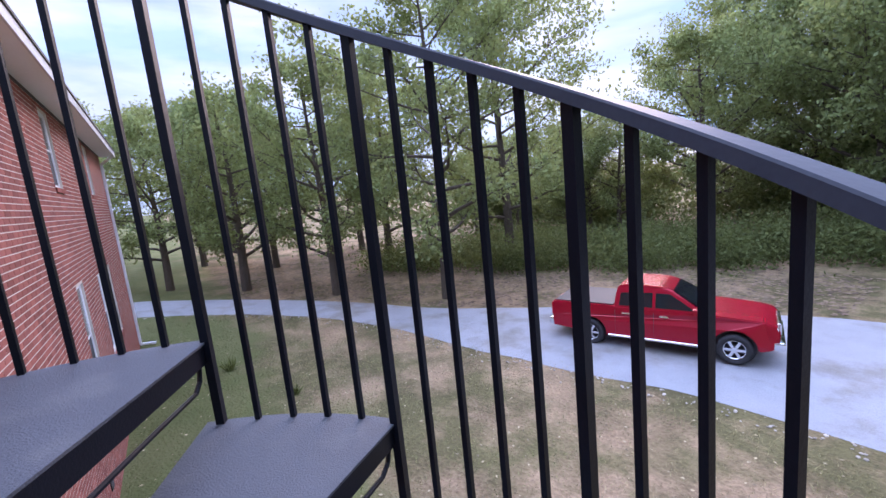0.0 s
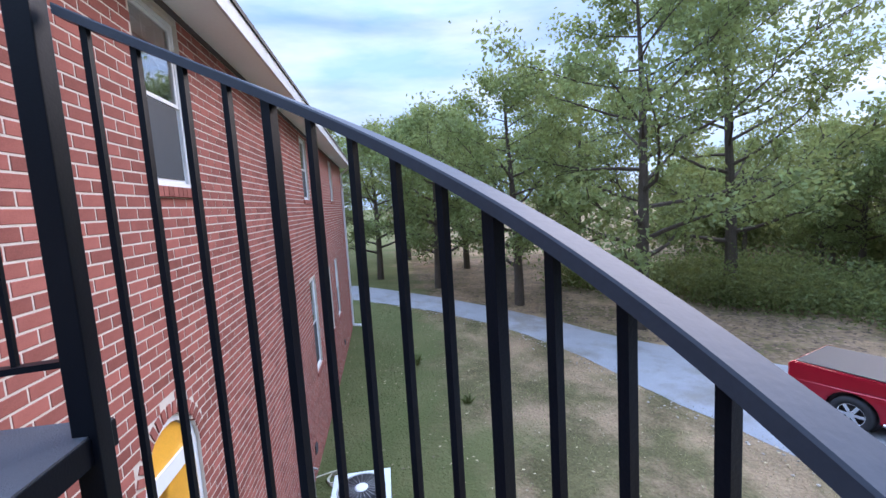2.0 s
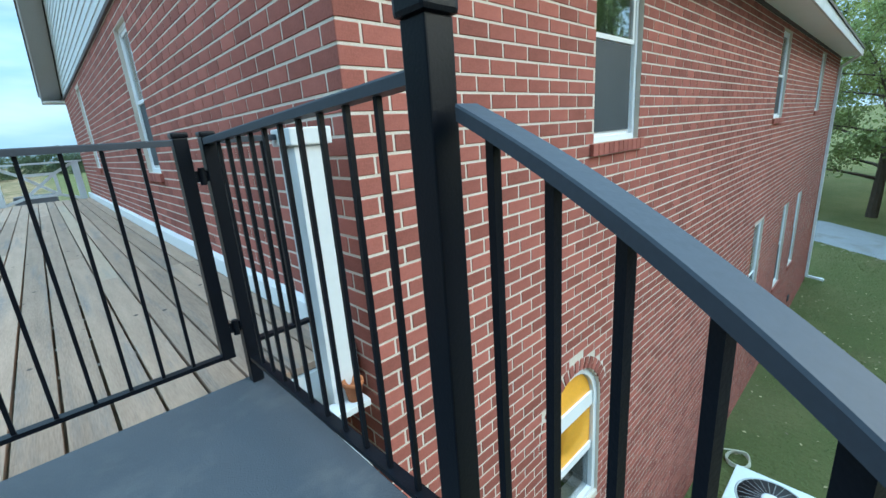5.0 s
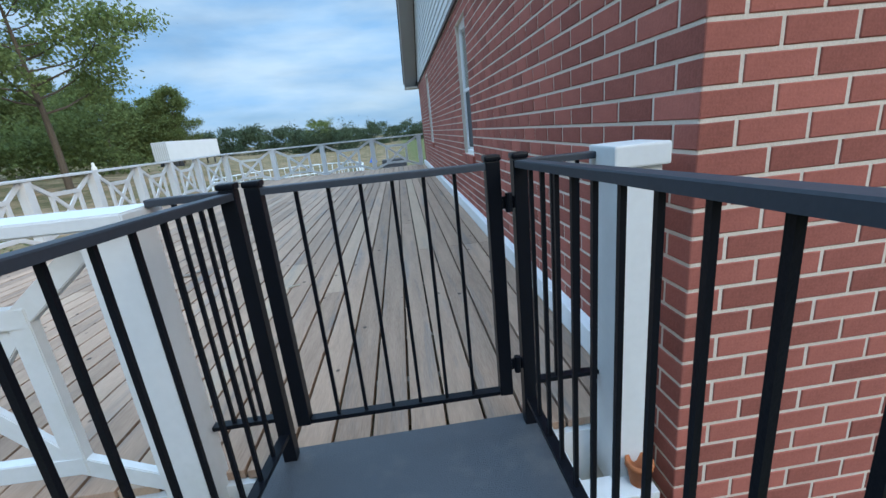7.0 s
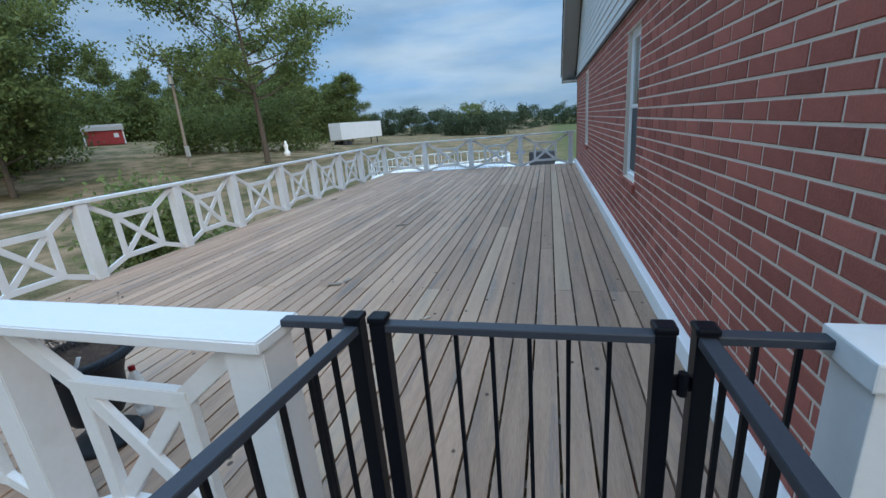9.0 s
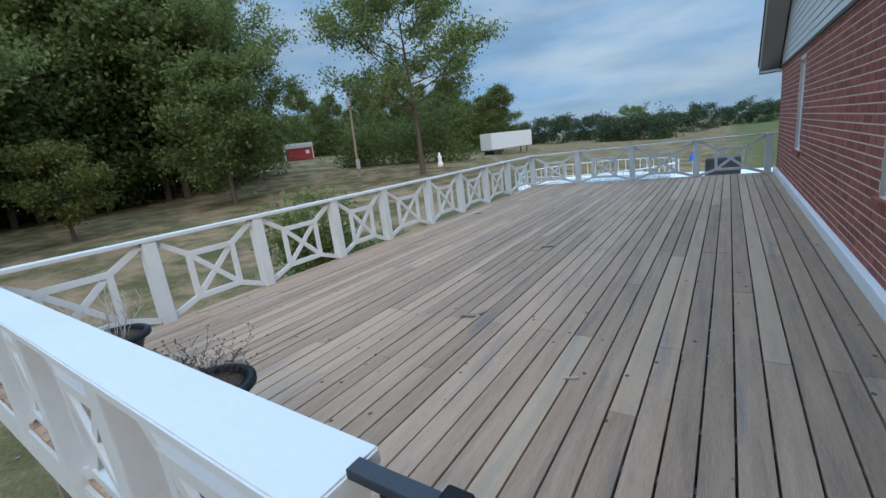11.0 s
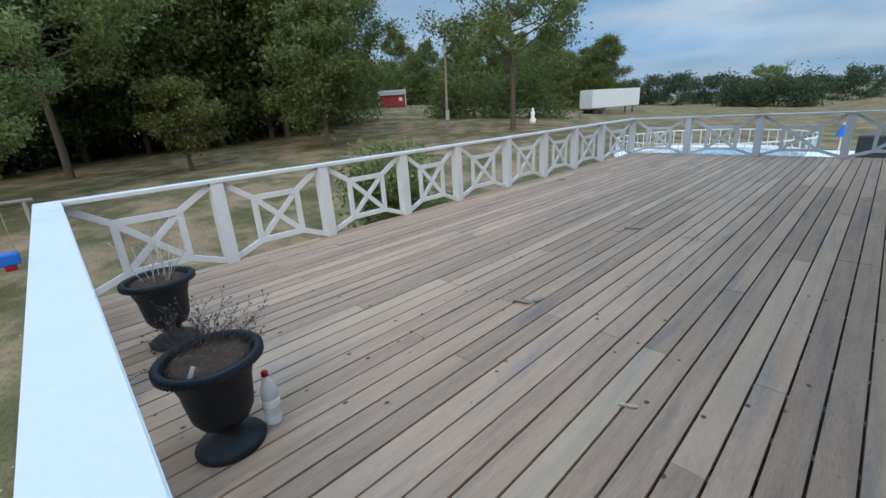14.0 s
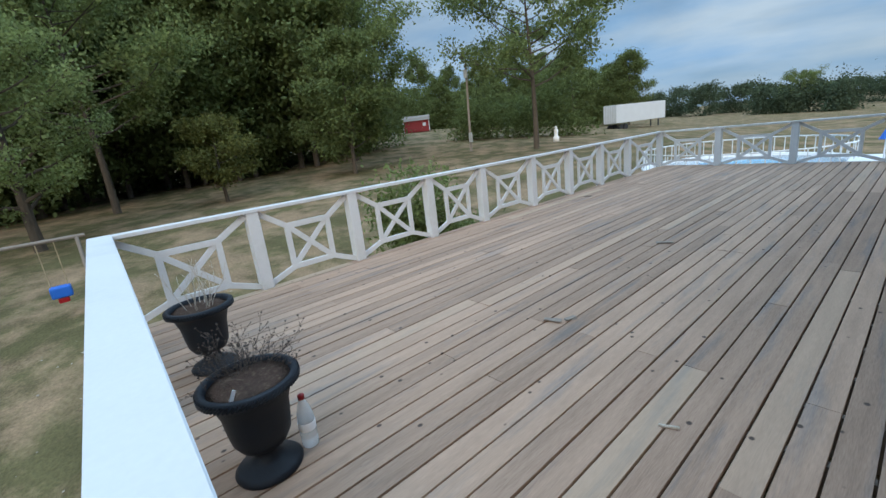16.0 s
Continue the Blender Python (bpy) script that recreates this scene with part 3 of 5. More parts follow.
def window_thing(name, u0, u1, z0, z1, put, label, grid=True):
    """A double-hung window set back in the wall: frame, two sashes with muntins, panes, brick sill, a dark board behind
    for the unlit room.
    """
    c = put((u0 + u1) / 2, 0.05, z0)
    w = thing(name, c, label, "window", kind="structure")
    fr, mid = 0.042, (z0 + z1) / 2

    def pbox(bm, ua, ub, da, db, za, zb, bev=0.0):
        a, b = put(ua, da, za), put(ub, db, zb)
        return box(bm, min(a[0], b[0]), max(a[0], b[0]), min(a[1], b[1]), max(a[1], b[1]), za, zb, bev)

    bm = B()
    pbox(bm, u0, u0 + fr, 0.038, 0.11, z0, z1, 0.004)
    pbox(bm, u1 - fr, u1, 0.038, 0.11, z0, z1, 0.004)
    pbox(bm, u0 + fr, u1 - fr, 0.038, 0.11, z0, z0 + fr, 0.004)
    pbox(bm, u0 + fr, u1 - fr, 0.035, 0.12, z1 - fr, z1, 0.004)
    part("window_frame", bm, M_VINYL, w, "white vinyl frame")
    for k, (za, zb, d) in enumerate(((mid - 0.012, z1 - fr, 0.046), (z0 + fr, mid + 0.012, 0.064))):
        bm = B()
        s = 0.032
        ua, ub = u0 + fr, u1 - fr
        pbox(bm, ua, ua + s, d, d + 0.024, za, zb)
        pbox(bm, ub - s, ub, d, d + 0.024, za, zb)
        pbox(bm, ua + s, ub - s, d, d + 0.024, za, za + s)
        pbox(bm, ua + s, ub - s, d, d + 0.024, zb - s, zb)
        part("sash", bm, M_VINYL, w, "white sash")
        bm = B()
        pbox(bm, ua + s, ub - s, d + 0.010, d + 0.014, za + s, zb - s)
        pane = part("pane", bm, M_PANE, w, "dark reflecting glass pane")
        pane.visible_shadow = False
        if k == 1:
            bm = B()
            pbox(bm, ua + s, ub - s, d - 0.010, d - 0.008, za + s, zb - s)
            part("insect_screen", bm, M_SCREEN, w, "dark mesh screen over the lower sash")
        elif grid:
            bm = B()
            for t in (1 / 3, 2 / 3):
                u = ua + s + (ub - ua - 2 * s) * t
                pbox(bm, u - 0.006, u + 0.006, d + 0.016, d + 0.022, za + s, zb - s)
            z = (za + zb) / 2
            pbox(bm, ua + s, ub - s, d + 0.0165, d + 0.0225, z - 0.006, z + 0.006)
            part("muntin", bm, M_AC, w, "thin grey muntins")
    bm = B()
    n = max(3, round((u1 - u0 + 0.12) / 0.075))
    for i in range(n):
        a = u0 - 0.06 + (u1 - u0 + 0.12) * i / n
        pbox(bm, a + 0.004, a + (u1 - u0 + 0.12) / n - 0.004, -0.03, 0.036, z0 - 0.085, z0 - 0.002, 0.004)
    part("window_sill", bm, M_BRICK, w, "row of red bricks on edge")
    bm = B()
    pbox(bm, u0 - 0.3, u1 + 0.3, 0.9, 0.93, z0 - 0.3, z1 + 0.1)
    part("room_backing", bm, M_ROOM, w, "dark board standing in for the unlit room")
    return w


n_win = 1
for u0, u1, z0, z1 in SIDE_WINDOWS:
    window_thing(f"window_{n_win}", u0, u1, z0, z1, side_put, "white double-hung window in red brick wall")
    n_win += 1
for u0, u1, z0, z1 in DECK_WINDOWS:
    window_thing(f"window_{n_win}", u0, u1, z0, z1, deck_put, "white double-hung window above the deck")
    n_win += 1

# arched window with amber panels
aw = thing(f"window_{n_win}", (ARCH_X, 0.05, ARCH_BOTTOM), "round-topped white window with amber panels", "window", kind="structure")
bm = B()


def arch_ring(bm, r0, r1, d0, d1, n=18):
    pts = [(-1, ARCH_BOTTOM)] + [(k, None) for k in range(n + 1)] + [(1, ARCH_BOTTOM)]
    rows = []
    for k, zb in pts:
        row = []
        for r in (r0, r1):
            if zb is None:
                a = math.pi - math.pi * k / n
                u, z = ARCH_X + r * math.cos(a), ARCH_SPRING + r * math.sin(a)
            else:
                u, z = ARCH_X + k * r, zb
            row += [(u, d0, z), (u, d1, z)]
        rows.append([bm.verts.new(p) for p in row])
    for a, b in zip(rows, rows[1:]):
        for i, j in ((0, 1), (1, 3), (3, 2), (2, 0)):
            bm.faces.new((a[i], a[j], b[j], b[i]))
    for r in (rows[0], rows[-1]):
        bm.faces.new((r[0], r[1], r[3], r[2]))
    bmesh.ops.recalc_face_normals(bm, faces=bm.faces)


arch_ring(bm, ARCH_R - 0.055, ARCH_R - 0.002, 0.03, 0.12)
box(bm, ARCH_X - ARCH_R + 0.06, ARCH_X + ARCH_R - 0.06, 0.03, 0.12, ARCH_BOTTOM, ARCH_BOTTOM + 0.055)
part("window_frame", bm, M_VINYL, aw, "white arched frame")
bm = B()
box(bm, ARCH_X - ARCH_R + 0.06, ARCH_X + ARCH_R - 0.06, 0.04, 0.10, ARCH_SPRING - 0.07, ARCH_SPRING + 0.06)
box(bm, ARCH_X - ARCH_R + 0.06, ARCH_X + ARCH_R - 0.06, 0.045, 0.10, ARCH_SPRING - 0.52, ARCH_SPRING - 0.45)
part("transom", bm, M_VINYL, aw, "white horizontal bars")
bm = B()
v = [bm.verts.new((ARCH_X + k * (ARCH_R - 0.05), 0.07, ARCH_BOTTOM + 0.03)) for k in (-1, 1)]
v += [bm.verts.new((ARCH_X + (ARCH_R - 0.05) * math.cos(math.pi * k / 16), 0.07, ARCH_SPRING + (ARCH_R - 0.05) * math.sin(math.pi * k / 16))) for k in range(17)]
bm.faces.new(v)
bmesh.ops.solidify(bm, geom=bm.faces[:], thickness=0.004)
pane = part("pane", bm, M_PANE, aw, "clear reflecting glass")
pane.visible_shadow = False
bm = B()
box(bm, ARCH_X - 0.35, ARCH_X + 0.35, 0.060, 0.088, ARCH_SPRING - 0.48, ARCH_SPRING + 0.06)
lathe(bm, [(0.001, 0), (0.348, 0.0), (0.348, 0.003), (0.001, 0.003)], 40)
for v in [v for v in bm.verts if abs(v.co.z) < 0.01 and v.co.length < 0.4]:
    v.co = Vector((ARCH_X + v.co.x, 0.060 + v.co.z, ARCH_SPRING + v.co.y))
part("amber_panel", bm, M_AMBER, aw, "amber translucent panels")
# added dark board: the room's darkness as a colour
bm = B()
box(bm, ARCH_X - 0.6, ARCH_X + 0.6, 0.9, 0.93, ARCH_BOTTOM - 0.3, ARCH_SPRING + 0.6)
part("backing", bm, M_ROOM, aw, "dark board in place of the unlit room")

# downspout, gutter elbow and foundation vents
ds = thing("downspout", (HOUSE_X - 0.12, -0.05, ground_z(HOUSE_X, 0)), "white metal downspout at the house corner", "downspout")
bm = B()
box(bm, HOUSE_X - 0.17, HOUSE_X - 0.08, -0.08, -0.004, ground_z(HOUSE_X, 0) + 0.1, SOFFIT_Z - 0.3, 0.008)
beam(bm, (HOUSE_X - 0.125, -0.04, SOFFIT_Z - 0.3), (HOUSE_X - 0.125, -OVER, SOFFIT_Z - 0.02), 0.09, 0.075)
part("pipe", bm, M_VINYL, ds)
bm = B()
beam(bm, (HOUSE_X - 0.125, -0.04, ground_z(HOUSE_X, 0) + 0.12), (HOUSE_X - 0.125, -0.5, ground_z(HOUSE_X, 0) + 0.05), 0.09, 0.075)
part("elbow", bm, M_VINYL, ds)
for u in (6.75, 10.1, 13.4):
    v_ob = thing("foundation_vent", (u, -0.01, -4.2), "small dark louvred vent in brick wall", "vent", "vents low on the side wall")
    bm = B()
    box(bm, u - 0.1, u + 0.1, -0.018, 0.004, -4.28, -4.10, 0.004)
    part("frame", bm, M_DARK_PLASTIC, v_ob)
    for k in range(4):
        bm = B()
        beam(bm, (u - 0.085, -0.024, -4.25 + 0.04 * k), (u + 0.085, -0.024, -4.25 + 0.04 * k), 0.022, 0.006, (0, -0.6, 0.8))
        part("slat", bm, M_DARK_PLASTIC, v_ob)

# ---------------------------------------------------------------- deck
DECK_X0, DECK_Y0, DECK_Y1 = -6.02, 0.16, 12.35
PITCH = 0.1407
deck = thing("deck", (-3, 6, 0), "large weathered brown wooden deck", "deck", kind="structure")
n_rows = int(-DECK_X0 / PITCH)
for i in range(-2, n_rows):
    x0 = -0.036 - PITCH * (i + 2) + 0.0045
    x1 = min(x0 + PITCH - 0.0115, -0.008)
    if x0 < DECK_X0:
        break
    cut = [DECK_Y0 - 0.02 + 0.006 * rng.random()]
    y = rng.choice((2.58, 2.58, 3.79, 4.99, 1.77)) + 0.02 * rng.random()
    while y < DECK_Y1 - 0.7:
        cut.append(y)
        y += rng.choice((3.05, 3.66, 4.27))
    cut.append(DECK_Y1 + 0.01 * rng.random())
    for a, b in zip(cut, cut[1:]):
        bm = B()
        lift, tilt = 0.003 * rng.random(), 0.002 * (rng.random() - 0.5)
        box(bm, x0, x1, a + 0.002, b - 0.002, -0.032 + lift, lift, 0.003)
        for v in bm.verts:
            v.co.z += tilt * (v.co.x - x0) / PITCH * 2
        part("plank", bm, M_DECK, deck)
bm = B()
for k in range(31):
    y = DECK_Y0 + 0.05 + k * (DECK_Y1 - DECK_Y0 - 0.1) / 30
    box(bm, DECK_X0 + 0.03, -0.03, y - 0.02, y + 0.02, -0.27, -0.036)
part("joists", bm, M_OLDWOOD, deck, "joists under the planks")
bm = B()
box(bm, DECK_X0 - 0.02, -0.02, DECK_Y0 - 0.032, DECK_Y0 - 0.004, -0.30, -0.036)
part("fascia", bm, M_WHITE, deck, "white fascia board")
bm = B()
box(bm, DECK_X0 - 0.03, DECK_X0 - 0.004, DECK_Y0, DECK_Y1 + 0.02, -0.30, -0.036)
box(bm, DECK_X0, -0.02, DECK_Y1 + 0.004, DECK_Y1 + 0.03, -0.30, -0.036)
part("fascia", bm, M_WHITE, deck, "white fascia board")
for x in (-5.8, -3.0, -0.4):
    for y in (0.35, 4.3, 8.3, 12.1):
        bm = B()
        box(bm, x - 0.07, x + 0.07, y - 0.07, y + 0.07, ground_z(x, y) - 0.1, -0.271)
        part("support_post", bm, M_OLDWOOD, deck, "square timber post under the deck")
bm = B()
box(bm, -0.062, -0.001, 0.22, DECK_Y1, 0.006, 0.125, 0.006)
tagged(part("baseboard", bm, M_VINYL), "white board along the foot of the brick wall", "trim", kind="structure")


# ---------------------------------------------------------------- white railings
RAIL_Z = 0.925


def white_railing(name, a, b, posts, label, post_w=0.13, cap_w=0.16, cap_over=(0.0, 0.0), first=True, last=True):
    """A railing from a to b (level): square posts at the given distances, a cap, and in each bay a braced square with a cross."""
    a, b = Vector((*a, 0)), Vector((*b, 0))
    d = (b - a).normalized()
    side = Vector((-d.y, d.x, 0))
    r = thing(name, ((a + b) / 2), label, "railing", kind="structure")
    for k, s in enumerate(posts):
        if (k == 0 and not first) or (k == len(posts) - 1 and not last):
            continue
        bm = B()
        p = a + d * s
        beam(bm, p + Vector((0, 0, -0.16)), p + Vector((0, 0, RAIL_Z - 0.04)), post_w, post_w, tuple(d), 0.004)
        part("post", bm, M_WHITE, r)
    bm = B()
    beam(bm, a - d * cap_over[0] + Vector((0, 0, RAIL_Z - 0.019)), b + d * cap_over[1] + Vector((0, 0, RAIL_Z - 0.019)), cap_w, 0.038, (0, 0, 1), 0.005)
    part("top_rail", bm, M_WHITE, r, "flat white cap rail")
    for s0, s1 in zip(posts, posts[1:]):
        l0, l1 = s0 + post_w / 2, s1 - post_w / 2
        w = l1 - l0
        q0, q1 = l0 + 0.27 * w, l1 - 0.27 * w
        zt, zb = 0.655, 0.155
        P = lambda s, z, o=0.0: a + d * s + side * o + Vector((0, 0, z))
        bars = [((q0 - 0.03, zt), (q1 + 0.03, zt), 0), ((q0 - 0.03, zb), (q1 + 0.03, zb), 0), ((q0, zb), (q0, zt), 0), ((q1, zb), (q1, zt), 0),
                ((q0 + 0.02, zb + 0.02), (q1 - 0.02, zt - 0.02), 0.004), ((q0 + 0.02, zt - 0.02), (q1 - 0.02, zb + 0.02), -0.004),
                ((l0, 0.86), (q0, zt), 0), ((l1, 0.86), (q1, zt), 0), ((l0, 0.035), (q0, zb), 0), ((l1, 0.035), (q1, zb), 0)]
        for n_bar, ((u, z), (u2, z2), o) in enumerate(bars):
            bm = B()
            p, q = P(u, z, o), P(u2, z2, o)
            up = (q - p).normalized().cross(side)
            beam(bm, p, q, (0.040, 0.040, 0.036, 0.036, 0.024, 0.024, 0.031, 0.031, 0.031, 0.031)[n_bar], 0.062, tuple(up), 0.003)
            part("brace", bm, M_WHITE, r)
    return r


LONG_X, NEAR_Y = -5.93, 0.20
long_posts = [0.0, 1.325, 2.565, 3.86, 5.01, 6.36, 7.60, 8.84, 10.14, 11.96]
white_railing("railing_long", (LONG_X, NEAR_Y), (LONG_X, 12.16), long_posts, "long white wooden railing with crossed square panels", cap_over=(-0.084, 0.078), cap_w=0.15)
white_railing("railing_far", (LONG_X, 12.16), (-0.06, 12.16), [0.0, 1.38, 2.84, 4.33, 5.76], "white wooden railing across the far end of the deck", first=False, cap_over=(-0.076, 0.03), cap_w=0.15)
white_railing("railing_near", (-1.575, 0.108), (LONG_X, NEAR_Y), [0.0, 1.10, 2.19, 3.28, 4.37], "white wooden railing with wide flat cap", last=False, cap_over=(0.08, 0.09), cap_w=0.185)

wp = thing("newel_post", (-0.125, 0.10, -0.2), "white square railing post with flat cap beside brick corner", "post")
bm = B()
box(bm, -0.214, -0.084, 0.018, 0.148, -0.20, 0.895, 0.004)
part("shaft", bm, M_WHITE, wp)
bm = B()
box(bm, -0.23, -0.068, 0.003, 0.163, 0.895, 0.957, 0.006)
part("cap", bm, M_WHITE, wp, "flat white cap")


# ---------------------------------------------------------------- spiral stair
CX, CY, SR, STEP, RISE, LAND_Z, TURN = -1.40, -1.0, 0.943, 29.4, 0.2275, 0.045, 0.7
stair = thing("spiral_staircase", (CX, CY, ground_z(CX, CY)), "black steel spiral staircase with dark textured treads", "staircase")


def sp(r, deg, z):
    return Vector((CX + r * math.cos(radians(deg)), CY + r * math.sin(radians(deg)), z))


bm = B()
tube(bm, (CX, CY, ground_z(CX, CY) - 0.1), (CX, CY, 1.02), 0.05, n=24)
part("center_pole", bm, M_BLACK, stair, smooth=False)
N_STEP = 20
for k in range(1, N_STEP + 1):
    z = LAND_Z - RISE * k
    a0, a1 = TURN - STEP * k, TURN - STEP * (k - 1) + 2.5
    bm = B()
    outer = [sp(SR + 0.012, a0 + (a1 - a0) * i / 8, z) for i in range(9)]
    inner = [sp(0.06, a1, z), sp(0.06, a0, z)]
    ring = [bm.verts.new(p) for p in outer + inner]
    top = bm.faces.new(ring)
    if top.normal.z < 0:
        top.normal_flip()
    g = bmesh.ops.extrude_face_region(bm, geom=[top])
    bmesh.ops.translate(bm, vec=(0, 0, -0.006), verts=[v for v in g["geom"] if isinstance(v, bmesh.types.BMVert)])
    bmesh.ops.recalc_face_normals(bm, faces=bm.faces)
    tread = part("tread", bm, M_TREAD, stair, "dark grey pebbled steel tread")
    bm = B()
    beam(bm, sp(0.05, a0 + 0.5, z - 0.032), sp(SR, a0 + 0.5, z - 0.032), 0.008, 0.05)
    beam(bm, sp(0.05, a1 - 0.5, z - 0.032), sp(SR, a1 - 0.5, z - 0.032), 0.008, 0.05)
    part("tread_edge", bm, M_BLACK, tread, "black folded edge")
    bm = B()
    pts = [sp(0.1 + (SR - 0.15) * i / 10, a0 + 1.5, z - 0.12 + 0.012 * math.sin(i * 0.3)) for i in range(11)] + [sp(SR - 0.02, a0 + 1.5, z - 0.10), sp(SR - 0.005, a0 + 1.5, z - 0.06)]
    for p, q in zip(pts, pts[1:]):
        tube(bm, p, q, 0.006, n=6, caps=False)
    part("riser_bar", bm, M_BLACK, tread, "thin bent rod")


def rail_z(deg):
    return 0.731 + (deg + 28.7) / STEP * RISE


for k in range(0, N_STEP):
    for j in range(5):
        deg = TURN - STEP * (k + j / 5)
        if k == 0 and j == 0:
            continue
        zb = LAND_Z - RISE * (k + 1) - (0.20 if j == 0 else 0.015)
        zt = rail_z(deg) - 0.012
        w = 0.021 if j == 0 else 0.0135
        bm = B()
        p = sp(SR, deg, zb)
        beam(bm, p, sp(SR, deg, zt), w, w, tuple((p - Vector((CX, CY, zb))).normalized()))
        part("post" if j == 0 else "baluster", bm, M_BLACK, stair)
bm = B()
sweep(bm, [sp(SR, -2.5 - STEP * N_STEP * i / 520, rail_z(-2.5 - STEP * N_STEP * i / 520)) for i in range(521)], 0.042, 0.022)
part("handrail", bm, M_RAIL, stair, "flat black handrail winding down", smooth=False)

# top newel post where the handrail meets the landing
NX, NY = CX + SR - 0.017, CY + 0.008
bm = B()
box(bm, NX - 0.025, NX + 0.025, NY - 0.025, NY + 0.025, LAND_Z - RISE + 0.001, 1.044, 0.003)
newel = part("newel", bm, M_BLACK, stair, "square black post")
bm = B()
box(bm, NX - 0.032, NX + 0.032, NY - 0.032, NY + 0.032, 1.044, 1.078, 0.008)
part("cap", bm, M_BLACK, newel, "square cap")

# landing
landing = thing("landing", (-0.9, -0.4, LAND_Z), "dark grey textured steel landing with black rails", "landing")
LX0, LX1, LY0, LY1 = -1.34, -0.415, -1.0, 0.165
bm = B()
box(bm, LX0, LX1, LY0, LY1, LAND_Z - 0.008, LAND_Z)
part("plate", bm, M_TREAD, landing, "dark grey pebbled plate")
bm = B()
for a, b in (((LX0, LY0), (LX1, LY0)), ((LX1, LY0), (LX1, LY1 - 0.04)), ((LX0, LY0), (LX0, LY1 - 0.04))):
    beam(bm, (*a, LAND_Z - 0.035), (*b, LAND_Z - 0.035), 0.008, 0.06)
part("edge", bm, M_BLACK, landing, "black edge angle")
bm = B()
box(bm, LX1 + 0.006, LX1 + 0.022, -0.55, LY1 - 0.05, -0.03, LAND_Z - 0.012)
part("edge_strip", bm, M_WHITE, landing, "white painted strip")
PX_R, PX_L, PY = -0.458, -1.275, 0.125
for name_, x, y in (("post", PX_R, PY), ("post", PX_L, PY)):
    bm = B()
    box(bm, x - 0.021, x + 0.021, y - 0.021, y + 0.021, 0.004, 0.943, 0.003)
    ps = part(name_, bm, M_BLACK, landing, "square black post")
    bm = B()
    box(bm, x - 0.0245, x + 0.0245, y - 0.0245, y + 0.0245, 0.943, 0.961, 0.006)
    part("finial", bm, M_BLACK, ps, "low square cap")


def black_panel(parent, p, q, zt0, zt1, zb, n, bar=0.0105, zb1=None):
    """Top and bottom rail from p to q with n upright bars between; zb1: the bottom rail's height at q."""
    zb1 = zb if zb1 is None else zb1
    p, q = Vector((*p, 0)), Vector((*q, 0))
    bm = B()
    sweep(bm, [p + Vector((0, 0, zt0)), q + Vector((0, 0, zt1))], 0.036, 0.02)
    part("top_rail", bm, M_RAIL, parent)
    bm = B()
    beam(bm, p + Vector((0, 0, zb)), q + Vector((0, 0, zb1)), 0.03, 0.014)
    part("bottom_rail", bm, M_BLACK, parent)
    for i in range(n):
        t = (i + 1) / (n + 1)
        c = p.lerp(q, t)
        bm = B()
        box(bm, c.x - bar / 2, c.x + bar / 2, c.y - bar / 2, c.y + bar / 2, zb + (zb1 - zb) * t + 0.006, zt0 + (zt1 - zt0) * t - 0.018)
        part("baluster", bm, M_BLACK, parent)


black_panel(landing, (NX - 0.004, NY + 0.025), (PX_R, PY - 0.021), 0.985, 0.94, 0.205, 10, zb1=0.145)
black_panel(landing, (CX + 0.05, CY + 0.06), (PX_L, PY - 0.021), 0.955, 0.935, 0.19, 10, zb1=0.145)
black_panel(landing, (PX_R + 0.021, PY + 0.005), (-0.202, PY + 0.005), 0.94, 0.94, 0.20, 2)
black_panel(landing, (PX_L - 0.021, PY + 0.005), (-1.493, PY + 0.005), 0.94, 0.94, 0.20, 2)

gate = thing("metal_gate", (-0.87, 0.13, 0.17), "closed black metal gate with upright bars", "gate")
GX0, GX1, GY = -1.207, -0.538, 0.125
for x in (GX0, GX1):
    bm = B()
    box(bm, x - 0.021, x + 0.021, GY - 0.021, GY + 0.021, 0.172, 0.943, 0.003)
    ps = part("stile", bm, M_BLACK, gate)
    bm = B()
    box(bm, x - 0.0245, x + 0.0245, GY - 0.0245, GY + 0.0245, 0.943, 0.961, 0.006)
    part("finial", bm, M_BLACK, ps, "low square cap")
black_panel(gate, (GX0 + 0.021, GY), (GX1 - 0.021, GY), 0.94, 0.94, 0.18, 6)
for z in (0.28, 0.82):
    bm = B()
    tube(bm, (GX1 + 0.042, GY - 0.012, z - 0.028), (GX1 + 0.042, GY - 0.012, z + 0.028), 0.011, n=12)
    box(bm, GX1 + 0.0215, GX1 + 0.0605, GY - 0.012, GY - 0.002, z - 0.018, z + 0.018)
    part("hinge", bm, M_BLACK, gate, "black barrel hinge")

# terracotta pot wedged beside the post
tp = thing("flower_pot", (-0.235, 0.02, -0.20), "small terracotta pot beside the white post", "pot")
bm = B()
lathe(bm, [(0.02, 0), (0.028, 0.0), (0.04, 0.07), (0.045, 0.07), (0.045, 0.09), (0.036, 0.09), (0.026, 0.03)], 20, (-0.135, -0.012, -0.155))
part("body", bm, M_TERRA, tp, "", True)
bm = B()
box(bm, -0.42, -0.09, -0.062, 0.032, -0.185, -0.155, 0.003)
part("ledge", bm, M_WHITE, tp, "white ledge board")


